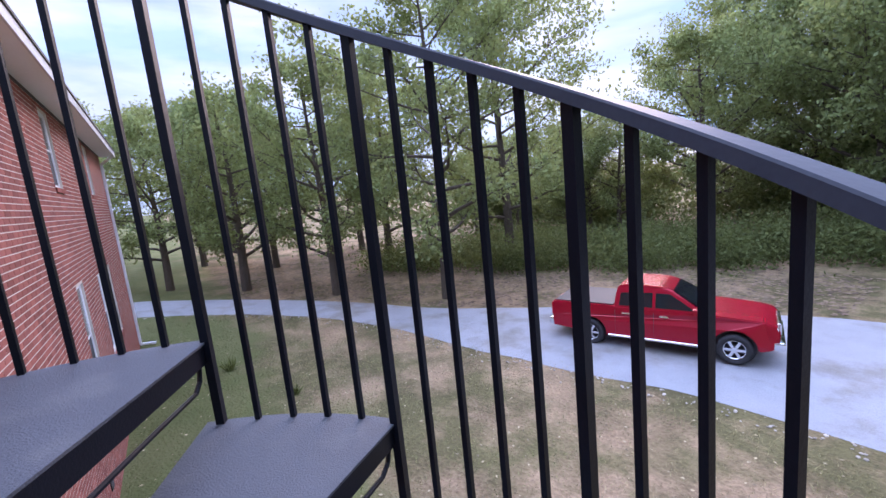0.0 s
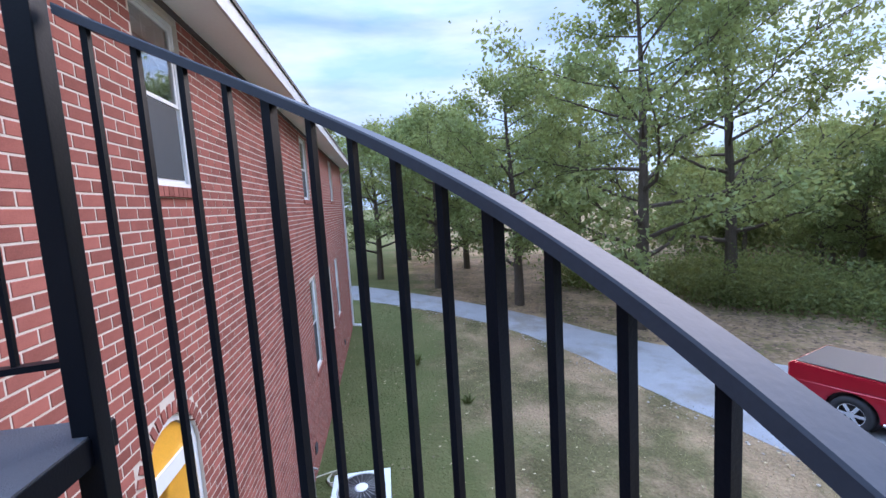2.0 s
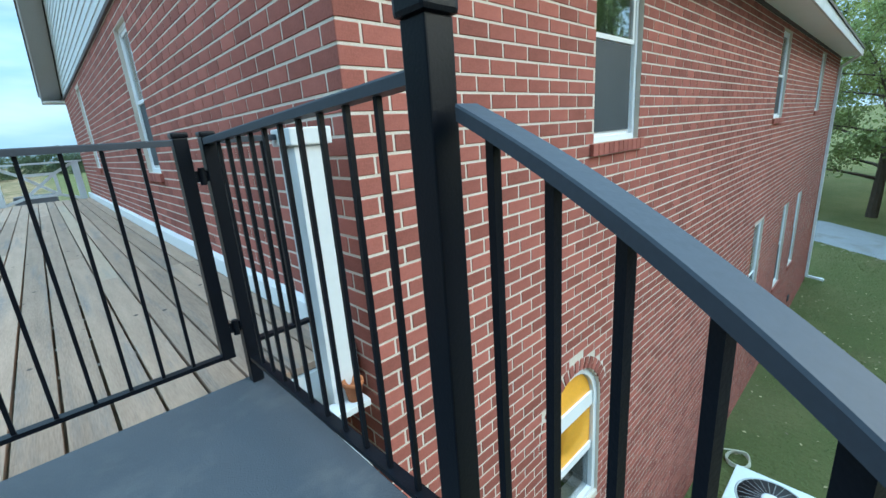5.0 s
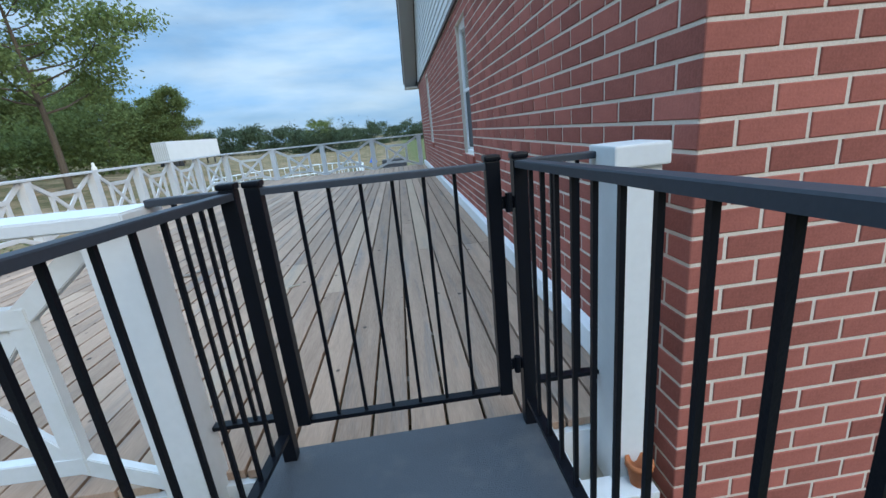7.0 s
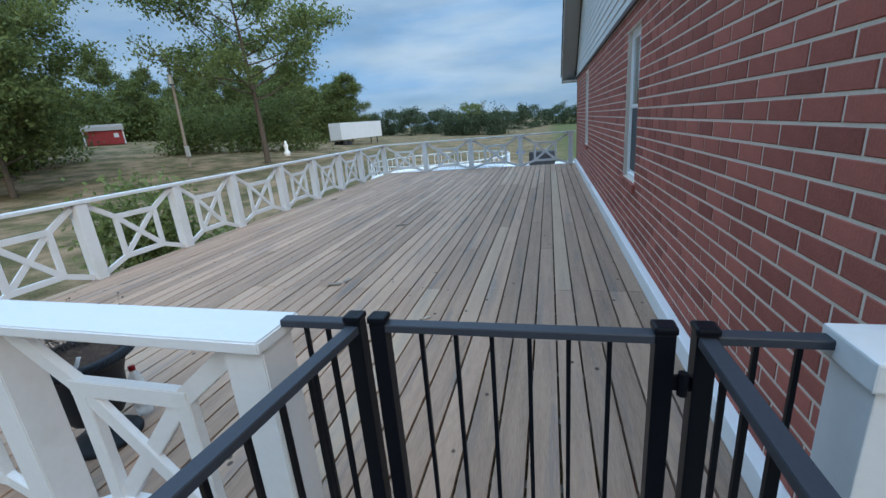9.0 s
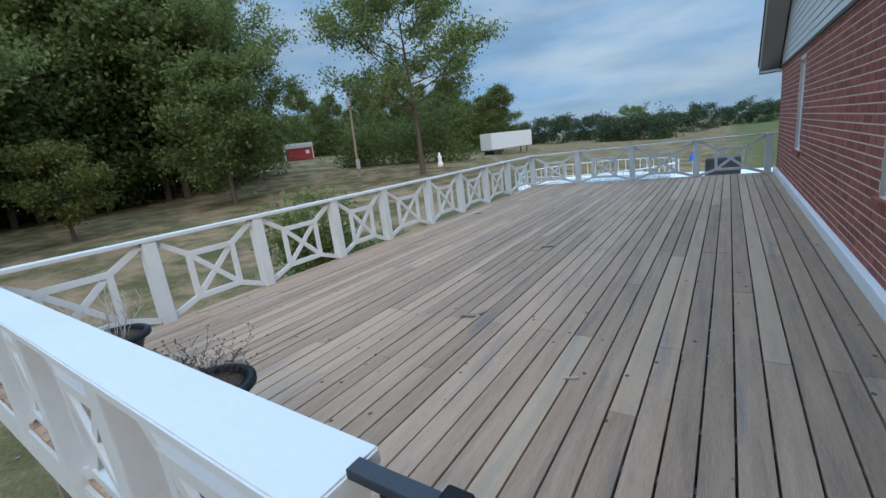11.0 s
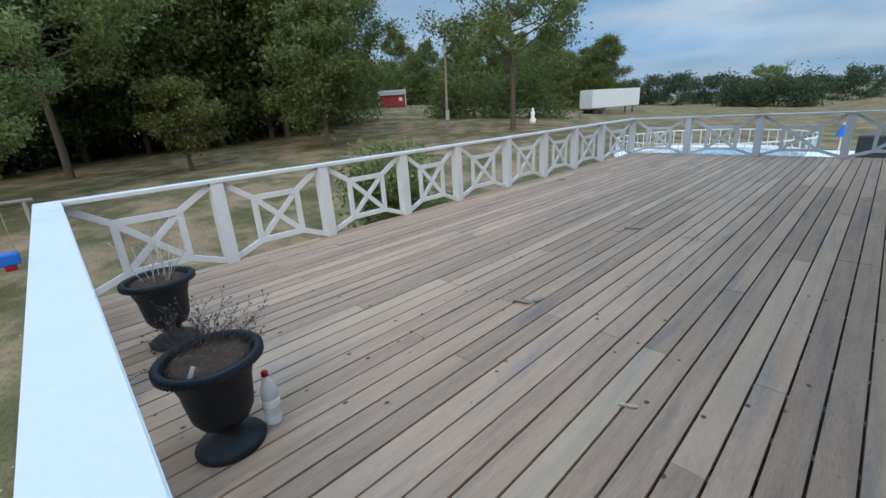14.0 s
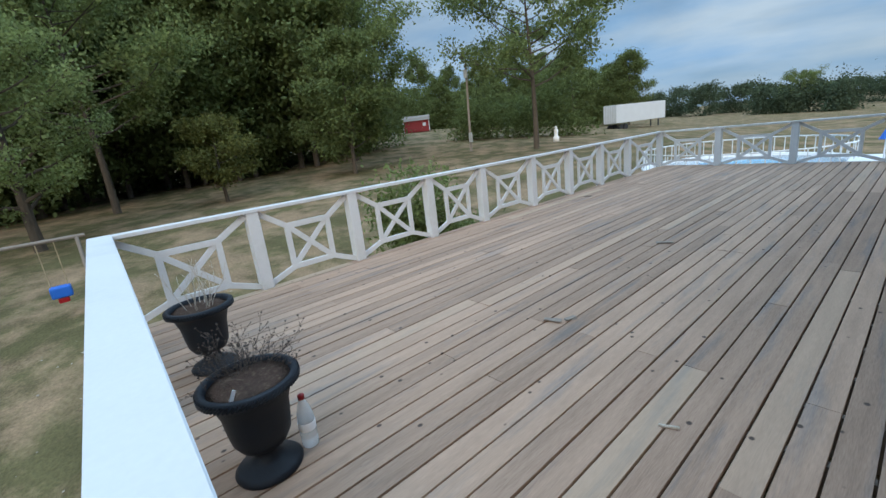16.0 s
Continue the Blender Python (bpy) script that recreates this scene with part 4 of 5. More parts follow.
# ---------------------------------------------------------------- planters
def planter(x, y, s, label, stems, pale):
    u = thing("planter_urn", (x, y, 0.004), label, "planter", "urn planters by the railing")
    bm = B()
    lathe(bm, [(0.10, 0.0), (0.185, 0.0), (0.19, 0.012), (0.165, 0.03), (0.10, 0.05), (0.07, 0.075), (0.065, 0.10), (0.085, 0.115), (0.13, 0.13), (0.16, 0.17), (0.172, 0.23), (0.182, 0.30), (0.208, 0.36), (0.23, 0.385), (0.258, 0.395), (0.268, 0.41), (0.262, 0.428), (0.235, 0.432), (0.222, 0.42), (0.215, 0.38)], 40)
    body = part("urn", bm, M_POT, None, "black resin urn on a round foot", True)
    bm = B()
    for i in range(72):
        a, b = 2 * math.pi * i / 72, 2 * math.pi * (i + 1.5) / 72
        tube(bm, (0.265 * math.cos(a), 0.265 * math.sin(a), 0.400), (0.265 * math.cos(b), 0.265 * math.sin(b), 0.420), 0.0065, n=6)
    rope = part("rope_rim", bm, M_POT, None, "rope-patterned rim")
    bm = B()
    lathe(bm, [(0.224, 0.405), (0.16, 0.414), (0.08, 0.418), (0.01, 0.412)], 32)
    for v in bm.verts:
        v.co.z += 0.012 * noise.noise(v.co * 14)
    soil = part("soil", bm, M_SOIL, None, "dry brown soil", True)
    bm, r2 = B(), random.Random(stems)
    for i in range(stems):
        if pale:
            a, rr = r2.uniform(0, 6.283), 0.10 * math.sqrt(r2.random())
            d = Vector((math.cos(a) * 0.5, math.sin(a) * 0.5, 1.0)).normalized()
            L = r2.uniform(0.16, 0.34)
        else:
            # the flowers have fallen over one side of the rim
            a, rr = radians(170) + r2.gauss(0, 0.7), r2.uniform(0.06, 0.2)
            d = Vector((math.cos(a) * 1.1, math.sin(a) * 1.1, r2.uniform(0.5, 1.5))).normalized()
            L = r2.uniform(0.09, 0.27)
        p = Vector((rr * math.cos(a), rr * math.sin(a), 0.385))
        for seg in range(4):
            q = p + d * (L / 4)
            tube(bm, p, q, (0.0034 if pale else 0.0016) - 0.0003 * seg, n=4, caps=False)
            if seg > 0:
                for _ in range(2):
                    e = (d + Vector((r2.uniform(-1, 1), r2.uniform(-1, 1), r2.uniform(-0.4, 0.8)))).normalized()
                    q2 = q + e * L * r2.uniform(0.1, 0.28)
                    tube(bm, q, q2, 0.0016 if pale else 0.0009, n=3, caps=False)
                    if not pale:
                        bmesh.ops.create_icosphere(bm, subdivisions=1, radius=r2.uniform(0.003, 0.0075), matrix=Matrix.Translation(q2) @ Matrix.Diagonal((1, 1, 0.6, 1)))
            p, d = q, (d + Vector((r2.uniform(-0.4, 0.4), r2.uniform(-0.4, 0.4), r2.uniform(-0.2, 0.5) if pale else r2.uniform(-0.5, 0.25)))).normalized()
    stem = part("dead_plant", bm, M_PALE_STEM if pale else M_DRY, None, "bare pale twigs" if pale else "dead brown flower stems")
    tagged(stem, kind="stuff")
    for ob in (body, rope, soil, stem):
        ob.parent = u
        ob.matrix_basis = Matrix.Diagonal((0.84 * s, 0.84 * s, 1.15 * s, 1)) if ob is not stem else Matrix.Translation((0, 0, 0.02)) @ Matrix.Diagonal((0.86, 0.86, 1.1, 1))
    return u


planter(-3.0, 0.53, 1.0, "black urn planter with dead brown flowers", 75, False)
planter(-4.39, 0.605, 1.0, "black urn planter with pale bare twigs", 14, True)

bt = thing("water_bottle", (-2.985, 0.737, 0.004), "clear plastic bottle with red cap standing on planks", "bottle")
bm = B()
lathe(bm, [(0.036, 0.0), (0.042, 0.006), (0.043, 0.05), (0.040, 0.055), (0.043, 0.062), (0.043, 0.15), (0.040, 0.19), (0.028, 0.235), (0.015, 0.262), (0.014, 0.28)], 24, (-2.985, 0.737, 0.005))
part("bottle", bm, M_BOTTLE, bt, "", True)
bm = B()
lathe(bm, [(0.017, 0.27), (0.017, 0.292), (0.015, 0.295)], 16, (-2.985, 0.737, 0.005))
part("cap", bm, M_REDCAP, bt, "red screw cap", True)
bm = B()
lathe(bm, [(0.0434, 0.10), (0.0438, 0.101), (0.0438, 0.145), (0.0434, 0.146)], 24, (-2.985, 0.737, 0.005), True)
part("label", bm, M_VINYL, bt, "white paper label", True)

bm = B()
beam(bm, (-0.045, 0.0, 0.008), (0.045, 0.0, 0.008), 0.012, 0.014, (0, 0, 1), 0.003)
beam(bm, (0.03, 0.0, 0.011), (0.045, 0.0, 0.011), 0.014, 0.008, (0, 0, 1), 0.002)
ob = part("peg", bm, M_PALE_STEM)
ob.matrix_basis = pose(-1.71, 1.99, 0.003, 0, 0, 25)
tagged(ob, "small pale wooden peg lying on the planks", "peg")
bm = B()
box(bm, -0.008, 0.008, -0.002, 0.002, 0.0, 0.10, 0.001)
ob = part("plant_tag", bm, M_VINYL)
ob.matrix_basis = pose(-2.86, 0.40, 0.455, 0, 25, 60)
tagged(ob, "white plastic plant tag stuck in dry soil", "plant tag")

# wood chips on the deck
for x, y, a, L in ((-2.81, 2.64, 20, 0.13), (-2.72, 2.74, 75, 0.09), (-2.94, 5.02, 30, 0.17), (-5.4, 7.6, 10, 0.14)):
    bm = B()
    r2 = random.Random(int(x * 100))
    box(bm, -L / 2, L / 2, -0.022, 0.022, 0.0, 0.012)
    bmesh.ops.subdivide_edges(bm, edges=bm.edges[:], cuts=2)
    for v in bm.verts:
        v.co += Vector((r2.uniform(-1, 1), r2.uniform(-1, 1), r2.uniform(0, 1))) * 0.006
    ob = part("wood_chip", bm, M_OLDWOOD)
    ob.matrix_basis = pose(x, y, 0.005, 0, 0, a)
    tagged(ob, "splintered brown wood chip lying on planks", "wood chip", "wood chips on the deck")


# ---------------------------------------------------------------- air conditioner
ac = thing("air_conditioner", (5.05, -0.92, ground_z(5, -0.9)), "grey outdoor air conditioner with fan on top", "air conditioner")
AX0, AX1, AY0, AY1, AZ0, AZ1 = 4.33, 5.16, -1.46, -0.58, ground_z(4.75, -1.0) + 0.06, -3.8
bm = B()
box(bm, AX0 - 0.12, AX1 + 0.12, AY0 - 0.12, AY1 + 0.12, AZ0 - 0.16, AZ0 - 0.003, 0.01)
part("slab", bm, M_MORTAR, ac, "concrete pad")
bm = B()
box(bm, AX0, AX1, AY0, AY1, AZ0, AZ1, 0.04)
part("cabinet", bm, M_AC, ac, "grey painted steel cabinet")
bm = B()
box(bm, AX0 - 0.012, AX1 + 0.012, AY0 - 0.012, AY1 + 0.012, AZ1 - 0.05, AZ1 + 0.0015, 0.012)
part("top_plate", bm, M_AC_TOP, ac, "pale painted top cover")
acx, acy = (AX0 + AX1) / 2, (AY0 + AY1) / 2
for k in range(14):
    bm = B()
    z = AZ0 + 0.07 + k * (AZ1 - AZ0 - 0.14) / 13
    box(bm, AX0 - 0.008, AX1 + 0.008, AY0 - 0.008, AY1 + 0.008, z - 0.006, z + 0.006)
    part("louver", bm, M_DARK_PLASTIC, ac)
bm = B()
lathe(bm, [(0.352, 0.0), (0.364, 0.012), (0.378, 0.0), (0.352, -0.001)], 40, (acx, acy, AZ1 + 0.002), True)
part("fan_ring", bm, M_AC, ac, "raised ring", True)
bm = B()
lathe(bm, [(0.352, 0.003), (0.1, 0.0035), (0.01, 0.004)], 40, (acx, acy, AZ1))
part("fan_opening", bm, M_DARK_PLASTIC, ac, "dark fan opening", True)
bm = B()
for k in range(24):
    a = 2 * math.pi * k / 24
    tube(bm, (acx + 0.09 * math.cos(a), acy + 0.09 * math.sin(a), AZ1 + 0.02), (acx + 0.345 * math.cos(a), acy + 0.345 * math.sin(a), AZ1 + 0.014), 0.003, n=4)
part("grille", bm, M_AC, ac, "wire grille")
bm = B()
lathe(bm, [(0.10, 0.012), (0.10, 0.026), (0.07, 0.034), (0.01, 0.035)], 24, (acx, acy, AZ1))
part("hub", bm, M_VINYL, ac, "pale motor cap", True)


# garden hose dropped in loops at the foot of the wall, and a tap pipe beside it
hz = ground_z(6.4, -0.4)
hose = thing("garden_hose", (6.42, -0.4, hz), "pale coiled garden hose lying beside the brick wall", "hose")
bm = B()
pts = []
for k in range(66):
    a = 2 * math.pi * k / 22
    q = 0.16 + 0.012 * math.sin(k * 0.9)
    pts.append(Vector((6.42 + q * 1.25 * math.cos(a), -0.40 + q * math.sin(a), hz + 0.03 + 0.0009 * k)))
pts += [Vector((6.42 + 0.2 - 0.1 * k, -0.40 + 0.05 * k, hz + 0.09 + 0.05 * k)) for k in range(1, 7)]
for p, q in zip(pts, pts[1:]):
    tube(bm, p, q, 0.014, n=6, caps=False)
part("coil", bm, M_HOSE, hose, "", True)
bm = B()
tube(bm, (5.98, -0.07, hz - 0.05), (5.98, -0.07, hz + 0.62), 0.014, n=8)
tube(bm, (5.98, -0.07, hz + 0.60), (5.98, -0.15, hz + 0.57), 0.016, n=8)
part("tap_pipe", bm, M_AC, hose, "grey tap pipe")
for wx, wy, wh, seed in ((12.5, -2.42, 0.34, 3), (9.4, -3.6, 0.2, 4)):
    wd = thing("weed_clump", (wx, wy, ground_z(wx, wy)), "dark green weed clump standing in the lawn", "weed", "weeds in the lawn")
    r2 = random.Random(seed)
    bm = B()
    for k in range(46):
        a, lean = r2.uniform(0, 6.283), r2.uniform(0.15, 0.9)
        L = wh * r2.uniform(0.5, 1.2)
        base = Vector((wx + 0.07 * math.cos(a), wy + 0.07 * math.sin(a), ground_z(wx, wy) - 0.02))
        tip = base + Vector((math.cos(a) * lean * L, math.sin(a) * lean * L, L))
        side = Vector((-math.sin(a), math.cos(a), 0)) * 0.018
        mid = base.lerp(tip, 0.55) + Vector((0, 0, 0.04))
        v = [bm.verts.new(p) for p in (base - side * 0.4, base + side * 0.4, mid + side, tip, mid - side)]
        bm.faces.new(v)
    part("leaves", bm, M_LEAF_DARK, wd, "dark green blades")

# ---------------------------------------------------------------- pickup truck
def truck():
    """Built at the origin, nose along +x, wheels on z = 0."""
    t = thing("pickup_truck", (0, 0, 0), "parked red crew-cab pickup truck on gravel", "truck")
    WB, TR, WR = 3.68, 0.86, 0.405
    xr, xf = -WB / 2, WB / 2

    def prism(bm, prof, w0, w1=None, top=None):
        """A side profile (x, z) carried across; width narrows to w1 above height top."""
        va = []
        for s in (-1, 1):
            va.append([bm.verts.new((x, s * (w0 if top is None or z < top else w0 + (w1 - w0) * min(1, (z - top) / 0.55)), z)) for x, z in prof])
        n = len(prof)
        for i in range(n):
            bm.faces.new((va[0][i], va[0][(i + 1) % n], va[1][(i + 1) % n], va[1][i]))
        bm.faces.new(va[0])
        bm.faces.new(va[1])
        bmesh.ops.recalc_face_normals(bm, faces=bm.faces)
        return bm

    def arch(cx, r, n=10):
        return [(cx - r * math.cos(math.pi * k / n), 0.42 + (r) * math.sin(math.pi * k / n)) for k in range(n + 1)]

    lower = [(-3.02, 0.55), (-2.95, 0.50)] + [(xr - 0.5, 0.46)] + arch(xr, 0.49) + [(xr + 0.5, 0.40)] + [(xf - 0.5, 0.40)] + arch(xf, 0.50) + [(2.62, 0.48), (2.74, 0.60), (2.78, 0.95), (2.70, 1.12), (2.45, 1.20), (1.55, 1.27), (1.25, 1.28), (-1.05, 1.27), (-1.10, 1.30), (-3.0, 1.32), (-3.05, 1.22), (-3.02, 0.9)]
    bm = prism(B(), lower, 0.99)
    for v in bm.verts:
        if v.co.z > 1.1:
            v.co.y *= 0.965
        if v.co.x > 2.4:
            v.co.y *= 0.93
    bmesh.ops.bevel(bm, geom=[e for e in bm.edges if e.calc_length() > 0.15], offset=0.03, segments=2, affect="EDGES")
    part("body", bm, M_RED, t, "glossy red body")
    cab = [(-1.12, 1.24), (1.28, 1.24), (1.20, 1.30), (0.38, 1.84), (0.10, 1.92), (-0.75, 1.94), (-1.02, 1.88), (-1.10, 1.6)]
    bm = prism(B(), cab, 0.94, 0.74, 1.28)
    bmesh.ops.bevel(bm, geom=[e for e in bm.edges if e.calc_length() > 0.15], offset=0.04, segments=2, affect="EDGES")
    part("cab", bm, M_RED, t, "red cab and roof")
    for s in (-1, 1):
        for gx in ([(-0.98, 1.34), (-0.08, 1.34), (-0.08, 1.79), (-0.80, 1.80), (-0.93, 1.74)], [(0.0, 1.34), (0.98, 1.34), (0.32, 1.76), (0.0, 1.79)]):
            bm = B()
            vs = [bm.verts.new((x, s * (0.945 - 0.2 * (z - 1.28) / 0.55 + 0.006), z)) for x, z in gx]
            f = bm.faces.new(vs)
            bmesh.ops.solidify(bm, geom=[f], thickness=0.008)
            part("side_window", bm, M_CAR_GLASS, t, "dark tinted side window")
        bm = B()
        tube(bm, (xr + 0.55, s * 0.98, 0.40), (xf - 0.55, s * 0.98, 0.40), 0.045, n=12)
        part("running_board", bm, M_CHROME, t, "chrome step bar")
        for hx in (-0.78, 0.22):
            bm = B()
            box(bm, hx - 0.11, hx + 0.11, s * 0.985 - 0.015, s * 0.985 + 0.022, 1.10, 1.145, 0.008)
            part("door_handle", bm, M_CHROME, t, "chrome door handle")
        for dx in (-1.08, -0.04, 1.12):
            bm = B()
            box(bm, dx - 0.005, dx + 0.005, s * 0.986 - 0.004, s * 0.986 + 0.006, 0.48, 1.22)
            part("door_seam", bm, M_DARK_PLASTIC, t, "door seam")
        bm = B()
        box(bm, 0.93, 1.10, s * 1.08 - 0.12, s * 1.08 + 0.12, 1.26, 1.46, 0.035)
        part("mirror", bm, M_RED, t, "red door mirror")
        bm = B()
        box(bm, 2.55, 2.74, s * 0.75 - 0.14, s * 0.75 + 0.14, 0.86, 1.08, 0.03)
        part("headlight", bm, M_CHROME, t, "clear headlight")
        bm = B()
        box(bm, -3.06, -2.98, s * 0.86 - 0.08, s * 0.86 + 0.08, 0.85, 1.25, 0.01)
        part("tail_light", bm, M_REDCAP, t, "red tail light")
        for cx in (xr, xf):
            prof = [(0.26, -0.13), (0.36, -0.135), (0.395, -0.11), (0.405, -0.05), (0.405, 0.05), (0.395, 0.11), (0.36, 0.135), (0.26, 0.13)]
            m = Matrix.Translation((cx, s * TR, WR)) @ Matrix.Rotation(radians(90), 4, "X")
            bm = lathe(B(), prof, 32, loop=True)
            bm.transform(m)
            wheel = part("wheel", bm, M_TYRE, t, "black tyre", True)
            bm = lathe(B(), [(0.262, -0.11), (0.262, 0.10), (0.24, 0.11), (0.235, -0.09)], 28, loop=True)
            bm.transform(m)
            part("rim", bm, M_CHROME, wheel, "silver rim", True)
            bm = B()
            for k in range(6):
                a = 2 * math.pi * k / 6
                beam(bm, (0.05 * math.cos(a), 0.05 * math.sin(a), 0), (0.245 * math.cos(a), 0.245 * math.sin(a), 0), 0.07, 0.04)
            tube(bm, (0, 0, -0.04), (0, 0, 0.04), 0.075, n=14)
            bm.transform(Matrix.Translation((cx, s * (TR + 0.085), WR)) @ Matrix.Rotation(radians(90), 4, "X"))
            part("spokes", bm, M_CHROME, wheel, "six silver spokes")
            bm = B()
            tube(bm, (cx, s * (TR - 0.16), WR + 0.02), (cx, s * (TR - 0.12), WR + 0.02), 0.48, n=28)
            part("wheel_well", bm, M_DARK_PLASTIC, t, "dark wheel well")
    bm = B()
    vs = [bm.verts.new(p) for p in ((1.225, -0.86, 1.335), (1.225, 0.86, 1.335), (0.435, 0.70, 1.835), (0.435, -0.70, 1.835))]
    f = bm.faces.new(vs)
    bmesh.ops.solidify(bm, geom=[f], thickness=-0.014)
    part("windscreen", bm, M_CAR_GLASS, t, "dark windscreen")
    bm = B()
    box(bm, -2.95, -1.16, -0.86, 0.86, 1.318, 1.338, 0.01)
    part("bed_cover", bm, M_DARK_PLASTIC, t, "grey-black bed cover")
    bm = B()
    box(bm, 2.70, 2.80, -0.58, 0.58, 0.80, 1.10, 0.03)
    part("grille", bm, M_CHROME, t, "chrome grille")
    bm = B()
    box(bm, 2.64, 2.88, -0.94, 0.94, 0.50, 0.72, 0.05)
    part("bumper", bm, M_CHROME, t, "chrome front bumper")
    bm = B()
    box(bm, -3.18, -3.0, -0.92, 0.92, 0.52, 0.72, 0.04)
    part("bumper", bm, M_CHROME, t, "chrome rear bumper")
    bm = B()
    box(bm, -2.8, 2.5, -0.6, 0.6, 0.34, 0.5)
    part("chassis", bm, M_DARK_PLASTIC, t, "dark underside")
    return t


tr = truck()
rear, front = Vector((6.23, -11.93)), Vector((2.81, -13.13))
d = (front - rear).normalized()
cen = (rear + front) / 2 + Vector((-d.y, d.x)) * 0.86
tz = ground_z(cen.x, cen.y) + 0.06
tr.matrix_basis = pose(cen.x, cen.y, tz, 0, 0, math.degrees(math.atan2(d.y, d.x)))


# ---------------------------------------------------------------- trees
def leaf_cloud(tips, per, spread, size, r2, flat=0.75):
    """Small folded leaf blades strewn about branch tips."""
    k = len(tips) * per
    g = np.random.RandomState(r2.randrange(10 ** 6))
    t = np.repeat(np.array(tips), per, axis=0)
    off = g.normal(0, 1, (k, 3)) * spread
    off[:, 2] *= flat
    c = t + off
    a = g.normal(0, 1, (k, 3))
    a /= np.linalg.norm(a, axis=1)[:, None]
    b = np.cross(a, g.normal(0, 1, (k, 3)))
    b /= np.linalg.norm(b, axis=1)[:, None]
    s = (size * g.uniform(0.6, 1.35, k))[:, None]
    v = np.stack([c - a * s, c - b * s * 0.55 + a * s * 0.1, c + a * s, c + b * s * 0.55 + a * s * 0.1], 1).reshape(-1, 3)
    f = np.arange(k * 4).reshape(-1, 4)
    return v, f


def tree_mesh(seed, height, crown_r, trunk_r, first, limbs, per, size, lean=0.0, spread=0.5, droop=0.0):
    """Branch tubes and leaves of one tree: a tapered trunk, limbs, twigs, and leaves about the twig tips."""
    r2 = random.Random(seed)
    bm, tips = B(), []
    top = Vector((lean * height, 0.3 * lean * height, height * 0.93))
    prev, n = Vector((0, 0, -0.3)), 9
    axis = []
    for i in range(n + 1):
        t = i / n
        p = Vector((top.x * t + 0.025 * height * math.sin(3 * t + seed) * t, top.y * t + 0.025 * height * math.cos(2.3 * t + seed) * t, height * 0.93 * t))
        axis.append(p)
        tube(bm, prev, p, trunk_r * (1.25 if i == 0 else 1 - 0.9 * (i - 1) / n), trunk_r * (1 - 0.9 * i / n), 9, False)
        prev = p
    for k in range(limbs):
        t = first + (0.97 - first) * (k + r2.random() * 0.8) / limbs
        i = min(int(t * n), n - 1)
        p = axis[i].lerp(axis[i + 1], t * n - i)
        a = k * 2.4 + r2.uniform(-0.4, 0.4)
        shape = math.sin(math.pi * min(1, max(0.12, (t - first) / (1 - first) * 0.8 + 0.2))) ** 0.7
        L = crown_r * shape * r2.uniform(0.75, 1.12)
        rise = r2.uniform(0.1, 0.55) - droop * (1 - t)
        q = p
        d = Vector((math.cos(a), math.sin(a), rise)).normalized()
        rad = trunk_r * (1 - 0.88 * t) * 0.5
        for seg in range(4):
            q2 = q + d * L / 4
            tube(bm, q, q2, rad * (1 - seg * 0.22), rad * (1 - (seg + 1) * 0.22), 5, False)
            if seg > 0:
                for _ in range(3):
                    e = (d + Vector((r2.uniform(-1, 1), r2.uniform(-1, 1), r2.uniform(-0.5, 0.9)))).normalized()
                    w = q2 + e * L * r2.uniform(0.12, 0.34)
                    tube(bm, q2, w, rad * 0.25, rad * 0.08, 4, False)
                    tips.append(tuple(w))
                    tips.append(tuple(q2.lerp(w, 0.5)))
            q = q2
            d = (d + Vector((r2.uniform(-0.3, 0.3), r2.uniform(-0.3, 0.3), r2.uniform(-0.1, 0.25) - droop * 0.2))).normalized()
        tips.append(tuple(q))
    v, f = leaf_cloud(tips, per, spread, size, r2)
    return bm, v, f


def tree(name, label, leaf, group, **kw):
    """A tree at the origin, to be copied."""
    t = thing(name, (0, 0, 0), label, "tree", group)
    bm, v, f = tree_mesh(**kw)
    part("trunk", bm, M_BARK, t, "grey-brown trunk and branches")
    crown = new("crown", raw("crown", v, f, leaf))
    crown.parent = t
    return t


def plant(src, x, y, s=1.0, turn=0.0, sz=None):
    return copy_thing(src, pose(x, y, ground_z(x, y), 0, 0, turn) @ Matrix.Diagonal((s, s, sz or s, 1)))


OAK = [tree("oak_tree", "broad leafy green oak tree on the lawn", M_LEAF, "trees beyond the driveway", seed=k, height=h, crown_r=c, trunk_r=0.30, first=0.17, limbs=29, per=34, size=0.105, spread=0.36)
       for k, h, c in ((11, 13.5, 5.2), (12, 15.5, 5.6), (13, 12.0, 4.6))]
SPARSE = tree("elm_tree", "tall half-bare green tree with open crown", M_LEAF_ELM, "trees round the yard", seed=21, height=17, crown_r=8.2, trunk_r=0.27, first=0.34, limbs=30, per=46, size=0.145, spread=0.5)
WOOD = [tree("woodland_tree", "tall dark green woodland tree", M_LEAF_DARK, "trees of the wood", seed=k, height=h, crown_r=4.6, trunk_r=0.24, first=0.1, limbs=26, per=34, size=0.19, spread=0.62)
        for k, h in ((31, 17), (32, 20), (33, 15))]
GOLD = tree("young_maple", "small yellowing tree at the edge of the wood", M_LEAF_GOLD, "trees round the yard", seed=41, height=5.5, crown_r=2.3, trunk_r=0.13, first=0.18, limbs=16, per=34, size=0.10, spread=0.30)

# the originals stand in the view too
def stand(src, x, y, s=1.0, turn=0.0):
    src.matrix_basis = pose(x, y, ground_z(x, y), 0, 0, turn) @ Matrix.Diagonal((s, s, s, 1))
    src.scale = (s, s, s)


